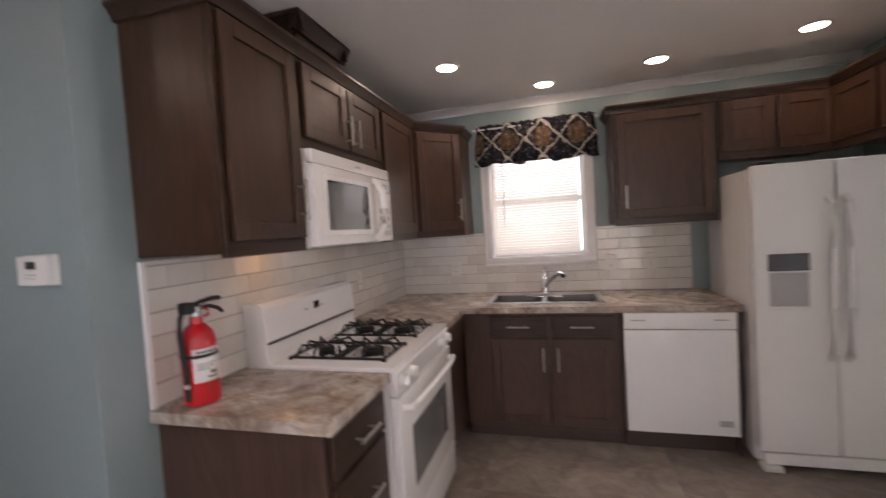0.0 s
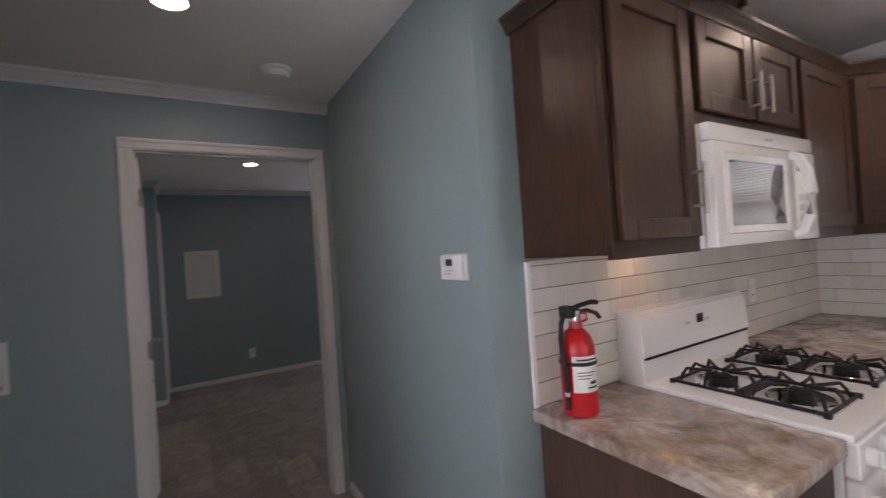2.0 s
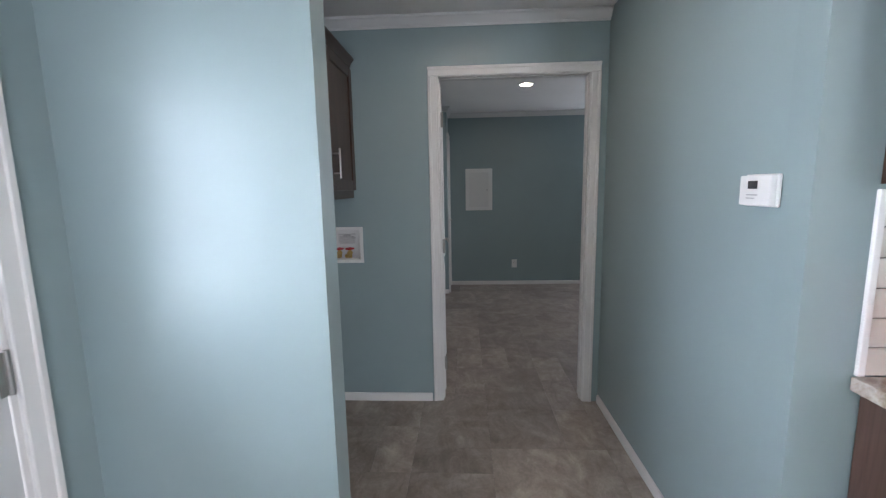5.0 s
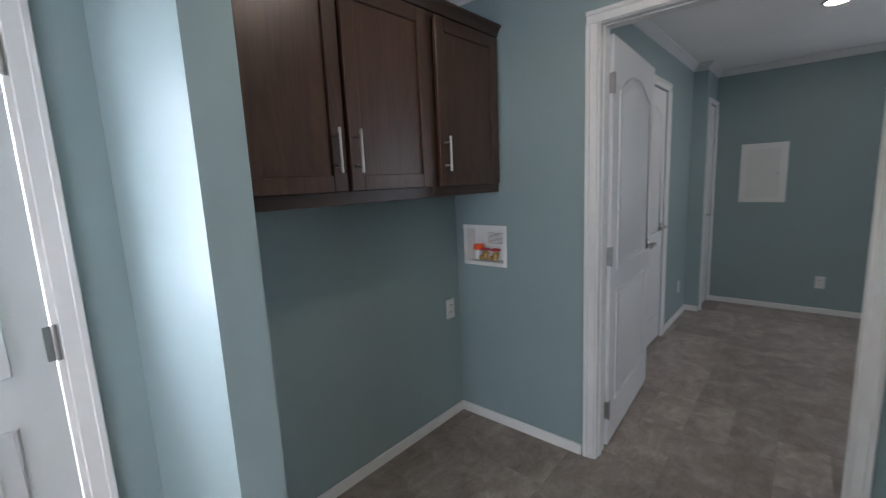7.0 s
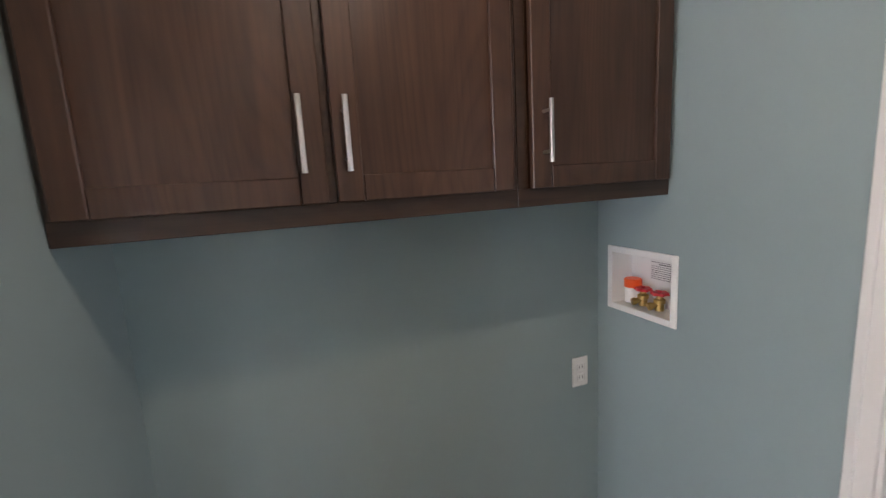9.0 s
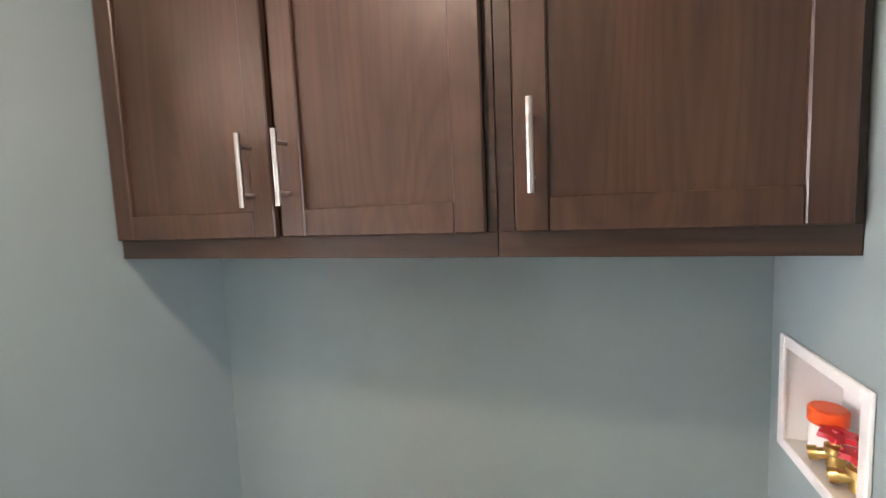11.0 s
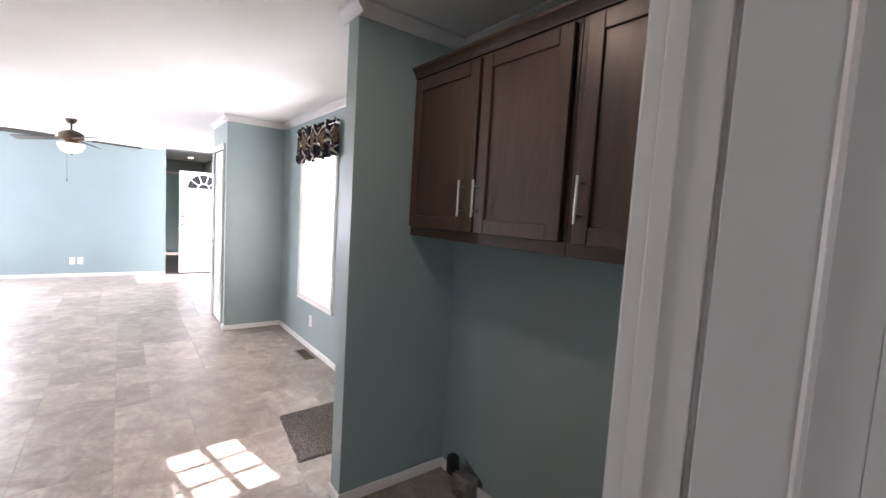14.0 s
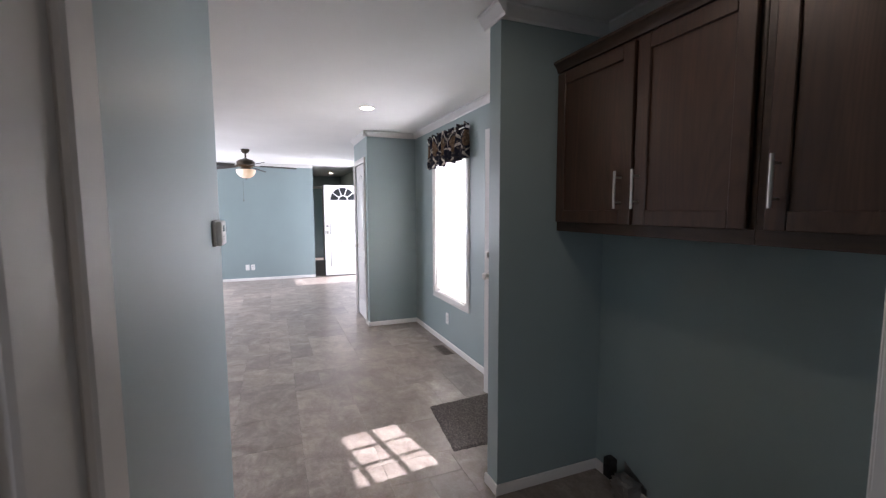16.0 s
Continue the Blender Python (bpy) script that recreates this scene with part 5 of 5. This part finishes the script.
# washer supply box
wb = thing("washer_box", "white recessed washer supply box with two valves", "washer box", loc=(-1.54, -1.636, 0.935))
BY0, BY1, BZ0, BZ1 = -1.767, -1.48, 0.925, 1.152
part("frame", boxes((-1.5395, -1.532, BY0, BY0 + 0.022, BZ0, BZ1), (-1.5395, -1.532, BY1 - 0.022, BY1, BZ0, BZ1),
                    (-1.5395, -1.532, BY0 + 0.022, BY1 - 0.022, BZ0, BZ0 + 0.022), (-1.5395, -1.532, BY0 + 0.022, BY1 - 0.022, BZ1 - 0.022, BZ1), bevel=0.002), PLASTIC, wb)
part("recess", boxes((-1.632, -1.628, BY0 + 0.012, BY1 - 0.012, BZ0 + 0.012, BZ1 - 0.012), (-1.628, -1.5396, BY0 + 0.012, BY0 + 0.018, BZ0 + 0.012, BZ1 - 0.012),
                     (-1.628, -1.5396, BY1 - 0.018, BY1 - 0.012, BZ0 + 0.012, BZ1 - 0.012), (-1.628, -1.5396, BY0 + 0.018, BY1 - 0.018, BZ0 + 0.012, BZ0 + 0.018),
                     (-1.628, -1.5396, BY0 + 0.018, BY1 - 0.018, BZ1 - 0.018, BZ1 - 0.012)), PLASTIC, wb)
st2 = part("instruction_sticker", boxes((-1.628, -1.6268, -1.665, -1.545, 1.035, 1.105)), PAPER, wb, "white printed instruction sticker")
for k in range(9):
    z = 1.1 - k * 0.0072
    part("print_line", boxes((-1.6268, -1.6262, -1.66 + (0.03 if k == 1 else 0), -1.55 - (0.03 if k == 1 else 0.004 * (k % 3)), z - 0.0035, z - (0.0005 if k == 1 else 0.002))), INK, st2)
bm = bmesh.new()
lathe(bm, [(0.027, 0.953), (0.027, 1.012), (0.022, 1.014)], (-1.585, -1.70, 0), 20)
pipe = part("drain_pipe", bm, PLASTIC, wb, "white drain pipe")
bm = bmesh.new()
lathe(bm, [(0.029, 1.006), (0.030, 1.008), (0.030, 1.032), (0.026, 1.036)], (-1.585, -1.70, 0), 20)
part("drain_cap", bm, ORANGE, pipe, "orange test cap")
for y in (-1.645, -1.578):
    bm = bmesh.new()
    lathe(bm, [(0.014, 0.953), (0.014, 0.975), (0.018, 0.978), (0.018, 0.990), (0.011, 0.994), (0.009, 1.008), (0.006, 1.01)], (-1.575, y, 0), 16)
    tube(bm, (-1.575, y, 0.975), (-1.545, y - 0.012, 0.968), 0.010, n=12)
    tube(bm, (-1.552, y - 0.009, 0.970), (-1.540, y - 0.014, 0.967), 0.0125, n=12)
    vv = part("valve", bm, BRASS, wb, "brass hose valve")
    bm = bmesh.new()
    ring = [(0.026 + 0.004 * math.cos(6 * a)) for a in [2 * math.pi * k / 36 for k in range(36)]]
    lo = [bm.verts.new((-1.575 + r * math.cos(2 * math.pi * k / 36), y + r * math.sin(2 * math.pi * k / 36), 1.006)) for k, r in enumerate(ring)]
    hi = [bm.verts.new((-1.575 + 0.93 * r * math.cos(2 * math.pi * k / 36), y + 0.93 * r * math.sin(2 * math.pi * k / 36), 1.015)) for k, r in enumerate(ring)]
    for k in range(36):
        bm.faces.new((lo[k], lo[(k + 1) % 36], hi[(k + 1) % 36], hi[k]))
    bm.faces.new(lo)
    bm.faces.new(hi)
    lathe(bm, [(0.008, 1.013), (0.007, 1.019), (0.004, 1.02)], (-1.575, y, 0), 12)
    part("hand_wheel", bm, REDP, vv, "red hand wheel")

# dryer outlet and vent duct at the foot of the nook wall
du = thing("dryer_duct", "crumpled silver foil dryer vent duct on the floor", "duct", loc=(-0.34, -1.77, 0))
bm = boxes((-0.395, -0.285, -1.812, -1.722, 0.004, 0.108))
bmesh.ops.subdivide_edges(bm, edges=bm.edges[:], cuts=5, use_grid_fill=True)
rnd = random.Random(4)
for v in bm.verts:
    q = Vector(((v.co.x + 0.34) / 0.055, (v.co.y + 1.767) / 0.045, (v.co.z - 0.056) / 0.052))
    v.co -= Vector((q.x * 0.055, q.y * 0.045, q.z * 0.052)) * (0.10 * max(0.0, q.length - 1.0))
    v.co += Vector((rnd.uniform(-1, 1), rnd.uniform(-1, 1), rnd.uniform(-0.6, 1))) * 0.0075
    v.co.z = max(v.co.z, 0.001)
part("foil_hose", bm, FOIL, du)
bm = bmesh.new()
rim = [(-0.275, 0.006), (-0.415, 0.006), (-0.415, 0.085), (-0.34, 0.118), (-0.275, 0.150)]
lo = [bm.verts.new((x, -1.8245, z)) for x, z in rim]
hi = [bm.verts.new((x, -1.8215, z)) for x, z in rim]
for k in range(5):
    bm.faces.new((lo[k], lo[(k + 1) % 5], hi[(k + 1) % 5], hi[k]))
bm.faces.new(lo)
bm.faces.new(hi)
part("wall_flange", bm, FOIL, du, "bent sheet-metal flange")
do = thing("dryer_outlet", "black surface-mounted dryer power outlet", "outlet", loc=(-0.20, -1.80, 0.03))
part("shell", boxes((-0.228, -0.172, -1.8245, -1.772, 0.030, 0.138), bevel=0.014, seg=3), RUBBER, do)
bm = bmesh.new()
lathe(bm, [(0.020, -1.7725), (0.020, -1.769), (0.016, -1.768)], (-0.20, 0, 0.088), 20, "y")
part("face", bm, BLACK, do)

# breaker panel on the far wall
bp = thing("breaker_panel", "white flush-mounted electrical breaker panel", "electrical panel", loc=(-4.88, -0.64, 1.057))
part("cover", boxes((-4.8795, -4.868, -0.825, -0.456, 1.057, 1.628), bevel=0.004), PLASTIC, bp)
pd = part("panel_door", boxes((-4.868, -4.863, -0.775, -0.506, 1.107, 1.578), bevel=0.002), PAPER, bp)
part("latch", boxes((-4.863, -4.859, -0.535, -0.52, 1.33, 1.345), bevel=0.001), GREYP, pd)

# smoke detector
sd = thing("smoke_detector", "round white ceiling smoke detector", "smoke detector", loc=(-1.13, -0.36, H - 0.045))
bm = bmesh.new()
lathe(bm, [(0.07, H), (0.07, H - 0.012), (0.062, H - 0.016)], (-1.13, -0.36, 0), 32)
part("base", bm, PLASTIC, sd)
bm = bmesh.new()
lathe(bm, [(0.06, H - 0.0165), (0.06, H - 0.032), (0.05, H - 0.044), (0.02, H - 0.047)], (-1.13, -0.36, 0), 32)
part("cover", bm, PLASTIC, sd)
part("indicator", boxes((-1.10, -1.094, -0.40, -0.394, H - 0.046, H - 0.042)), REDP, sd)

# recessed ceiling lights; the last is added, unseen, to brighten the nook
first = None
for x, y in ((0.68, 1.62), (1.22, 2.19), (1.90, 2.045), (2.64, 1.90), (2.12, -1.03), (-0.70, -0.79), (-3.31, -0.225), (9.4, -1.6), (1.1, 0.35)):
    m = pose(x, y, H)
    if first is None:
        first = thing("recessed_light", "round recessed ceiling downlight, lit", "ceiling light", loc=(x, y, H), group="recessed lights")
        bm = bmesh.new()
        lathe(bm, [(0.078, 0.0015), (0.076, -0.004), (0.064, -0.006), (0.056, -0.003)], (0, 0, 0), 36)
        part("trim_ring", bm, TRIM, first, local=True)
        bm = bmesh.new()
        lathe(bm, [(0.057, 0.001), (0.056, -0.003), (0.02, -0.0035)], (0, 0, 0), 36)
        part("lens", bm, LAMP, first, "glowing lens", local=True)
    else:
        copy_thing(first, m)

# ceiling fan
FX, FY = 5.45, 0.17
cf = thing("ceiling_fan", "dark bronze ceiling fan with dark blades and lit bowl", "ceiling fan", loc=(FX, FY, H))
bm = bmesh.new()
lathe(bm, [(0.062, 0.0), (0.06, -0.03), (0.035, -0.06), (0.014, -0.065)], (0, 0, 0), 24)
part("canopy", bm, BRONZE, cf, local=True)
bm = bmesh.new()
tube(bm, (0, 0, -0.15), (0, 0, -0.06), 0.012, n=12)
part("downrod", bm, BRONZE, cf, local=True)
bm = bmesh.new()
lathe(bm, [(0.03, -0.14), (0.10, -0.165), (0.13, -0.19), (0.13, -0.245), (0.10, -0.265), (0.07, -0.28), (0.07, -0.31)], (0, 0, 0), 28)
part("motor", bm, BRONZE, cf, local=True)
for k in range(5):
    a = math.radians(-18 + 72 * k)
    tilt = pose(0, 0, 0, 0, 0, math.degrees(a)) @ pose(0, 0, -0.245, 13, 2, 0)
    bm = bmesh.new()
    pts = [(0.20, -0.05), (0.42, -0.062), (0.70, -0.066), (0.735, -0.05), (0.745, 0.0), (0.735, 0.05), (0.70, 0.066), (0.42, 0.062), (0.20, 0.05)]
    lo = [bm.verts.new((x, y, -0.004)) for x, y in pts]
    hi = [bm.verts.new((x, y, 0.004)) for x, y in pts]
    for i in range(len(pts)):
        bm.faces.new((lo[i], lo[(i + 1) % len(pts)], hi[(i + 1) % len(pts)], hi[i]))
    bm.faces.new(lo)
    bm.faces.new(hi)
    bmesh.ops.transform(bm, matrix=tilt, verts=bm.verts)
    bl = part("blade", bm, BLADE, cf, "dark brown blade", local=True)
    bm = boxes((0.11, 0.24, -0.018, 0.018, -0.011, -0.0045), bevel=0.002)
    bmesh.ops.transform(bm, matrix=tilt, verts=bm.verts)
    part("blade_iron", bm, BRONZE, bl, local=True)
bm = bmesh.new()
lathe(bm, [(0.135, -0.31), (0.14, -0.325), (0.13, -0.37), (0.10, -0.41), (0.05, -0.435), (0.015, -0.44)], (0, 0, 0), 28)
part("light_bowl", bm, GLOBE, cf, "frosted amber glass bowl, lit", local=True)
bm = bmesh.new()
lathe(bm, [(0.012, -0.44), (0.014, -0.452), (0.004, -0.46)], (0, 0, 0), 12)
part("finial", bm, BRONZE, cf, local=True)
bm = bmesh.new()
tube(bm, (0.02, 0.05, -0.76), (0.02, 0.05, -0.30), 0.0015, n=6)
lathe(bm, [(0.003, -0.80), (0.007, -0.79), (0.006, -0.77), (0.003, -0.76)], (0.02, 0.05, 0), 10)
part("pull_chain", bm, BRONZE, cf, local=True)

# rug by the front door
bm = bmesh.new()
nx, ny = 46, 40
X0, X1, YA, YB = 0.36, 0.985, -1.84, -1.175
rows = []
rnd = random.Random(7)
for i in range(nx + 1):
    row = []
    for j in range(ny + 1):
        e = 0.006 if i in (0, nx) or j in (0, ny) else 0.0
        x = X0 + (X1 - X0) * i / nx + rnd.uniform(-1, 1) * e * 0.6 - 0.05 * (j / ny - 0.5) * (1 if i > nx / 2 else -0.3)
        y = YA + (YB - YA) * j / ny + rnd.uniform(-1, 1) * e * 0.6 - 0.06 * (i / nx - 0.5) * (j / ny)
        z = 0.001 if e else 0.011 + rnd.uniform(0, 0.003)
        row.append(bm.verts.new((x, y, z)))
    rows.append(row)
for r0, r1 in zip(rows, rows[1:]):
    for j in range(ny):
        bm.faces.new((r0[j], r1[j], r1[j + 1], r0[j + 1]))
edge = [r[0] for r in rows] + rows[-1][1:] + [r[-1] for r in rows[-2::-1]] + rows[0][-2:0:-1]
bm.faces.new(edge)
solid("door_rug", bm, RUG, "grey-brown looped pile door rug on the floor", "rug", loc=(0.67, -1.5, 0))

# floor register by the dining window
fv = thing("floor_register", "brown metal floor heating register", "floor vent", loc=(2.1, -1.77, 0))
part("frame", boxes((1.95, 2.25, -1.83, -1.815, 0, 0.006), (1.95, 2.25, -1.725, -1.71, 0, 0.006), (1.95, 1.965, -1.815, -1.725, 0, 0.006), (2.235, 2.25, -1.815, -1.725, 0, 0.006), bevel=0.0015), REGISTER, fv)
# a dark sheet paints the shade below the louvres
part("well", boxes((1.965, 2.235, -1.815, -1.725, 0.0, 0.001)), DARK, fv)
for k in range(14):
    x = 1.976 + k * 0.0192
    part("louvre", boxes((x - 0.003, x + 0.003, -1.815, -1.725, 0.001, 0.005)), REGISTER, fv)

# spring door stop on the partition's baseboard
ds = thing("door_stop", "white spring door stop on the baseboard", "door stop", loc=(0.052, -1.32, 0.03))
bm = bmesh.new()
sweep(bm, [(0.052 + 0.065 * k / 60, -1.26 + 0.006 * math.cos(k * 1.1), 0.032 + 0.006 * math.sin(k * 1.1)) for k in range(61)], 0.0012, 5)
part("spring", bm, NICKEL, ds)
bm = bmesh.new()
lathe(bm, [(0.008, 0.116), (0.008, 0.128), (0.005, 0.13)], (0, -1.26, 0.032), 12, "x")
part("tip", bm, PLASTIC, ds)

# ---- wall tiles: three-by-six running bond ----
TW, THT, GAP, GAPV = 0.1525, 0.0762, 0.0028, 0.0010


def tile_mesh(w, h, d=0.007):
    bm = boxes((0.0, w, -d, 0.0, 0.0, h), bevel=0.0014)
    return to_mesh("tile", bm, TILE, False)


TILES = {}


def tiled(parent, origin, rz, u0, u1, z0, z1, skip=()):
    """Lays tiles on a wall face; skip: rectangles (u0, u1, z0, z1) left free."""
    row = 0
    z = z0
    while z < z1 - 0.012:
        h = min(THT, z1 - z)
        u = u0 - (TW / 2 if row % 2 else 0)
        while u < u1 - 0.004:
            spans = [(max(u, u0), min(u + TW, u1))]
            for a, c, za, zc in skip:
                if z + h > za + 0.004 and z < zc - 0.004:
                    cut = []
                    for p, q in spans:
                        if q <= a or p >= c:
                            cut.append((p, q))
                        else:
                            cut += [(p, a)] * (a - p > 0.012) + [(c, q)] * (q - c > 0.012)
                    spans = cut
            for p, q in spans:
                if q - p < 0.012:
                    continue
                key = (round(q - p - GAPV, 4), round(h - GAP, 4))
                if key not in TILES:
                    TILES[key] = tile_mesh(*key)
                o = new("tile", TILES[key])
                o.parent = parent
                o.matrix_local = pose(p - parent["u_off"] + GAPV / 2, -0.0008 + random.uniform(-0.0003, 0.0003), z - parent["z_off"] + GAP / 2)
            u += TW
        z += THT
        row += 1


def backsplash(name, label, loc, rz, u0, u1, z0, z1, skip=()):
    th = thing(name, label, "backsplash", loc=loc, rz=rz, kind="structure")
    th["u_off"], th["z_off"] = 0.0, loc[2]
    bm = bmesh.new()
    box(bm, u0, u1, -0.0045, -0.0008, z0 - loc[2], z1 - loc[2])
    part("grout_bed", bm, GROUT, th, local=True)
    tiled(th, loc, rz, u0, u1, z0, z1, skip)
    return th


backsplash("backsplash_stove", "cream glazed subway tile backsplash with grey joints", (0.0005, 0.155, CT + 0.001), 90, 0.012, 2.312, CT + 0.001, UZ + 0.004)
solid("tile_edge_trim", boxes((0.0006, 0.0125, 0.147, 0.1665, CT + 0.001, UZ), bevel=0.002), PLASTIC, "white edge trim of the tiled backsplash", "trim", kind="structure", loc=(0, 0.15, CT))
backsplash("backsplash_window", "cream glazed subway tile backsplash under the window", (0.0, 2.4695, CT + 0.001), 0, 0.008, 0.6955, CT + 0.001, UZ + 0.004)
backsplash("backsplash_window", "cream glazed subway tile backsplash under the window", (0.0, 2.4695, CT + 0.001), 0, 0.6965, 1.5355, CT + 0.001, 1.0985)
backsplash("backsplash_window", "cream glazed subway tile backsplash under the window", (0.0, 2.4695, CT + 0.001), 0, 1.5365, 2.16, CT + 0.001, UZ + 0.004)

# ---- floor tiles: vinyl slates of mixed sizes, laid like random ashlar ----
ft = bpy.data.objects["floor"]
FT_MESH = {}
UNIT = 0.203
rnd = random.Random(11)
rest_v, rest_f = [], []
NX, NY = 80, 23
taken = [[False] * NY for _ in range(NX)]
SIZES = ((3, 2), (2, 3), (3, 2), (2, 2), (3, 3), (2, 2), (1, 2), (2, 1))
for i in range(NX):
    for j in range(NY):
        if taken[i][j]:
            continue
        options = list(SIZES)
        rnd.shuffle(options)
        for a, c in options + [(1, 2), (2, 1), (1, 1)]:
            if i + a <= NX and j + c <= NY and not any(taken[i + p][j + q] for p in range(a) for q in range(c)):
                break
        for p in range(a):
            for q in range(c):
                taken[i + p][j + q] = True
        x, y = -4.88 + i * UNIT, -2.136 + j * UNIT
        w, d = a * UNIT - 0.0011, c * UNIT - 0.0011
        if -1.54 < x < -0.35 and y > 0.02:
            continue
        if -4.9 < x < 6.2 and -1.9 < y < 1.6:
            if (a, c) not in FT_MESH:
                FT_MESH[(a, c)] = to_mesh("tile", boxes((0, w, 0, d, -0.0035, 0.0), bevel=0.0006), FLOOR, False)
            o = new("tile", FT_MESH[(a, c)])
            o.parent = ft
            o.location = (x, y, 0.0)
        else:
            k = len(rest_v)
            rest_v += [(x, y, -0.0035), (x + w, y, -0.0035), (x + w, y + d, -0.0035), (x, y + d, -0.0035), (x, y, 0.0), (x + w, y, 0.0), (x + w, y + d, 0.0), (x, y + d, 0.0)]
            rest_f += [tuple(k + v for v in f) for f in ((4, 5, 6, 7), (0, 1, 5, 4), (1, 2, 6, 5), (2, 3, 7, 6), (3, 0, 4, 7))]
far_tiles = bpy.data.meshes.new("floor_tiles")
far_tiles.from_pydata(rest_v, [], rest_f)
far_tiles.materials.append(FLOOR)
o = new("floor_tiles", far_tiles)
o.parent = ft
tagged(o, "grey-brown slate-look vinyl tiles", kind="stuff")
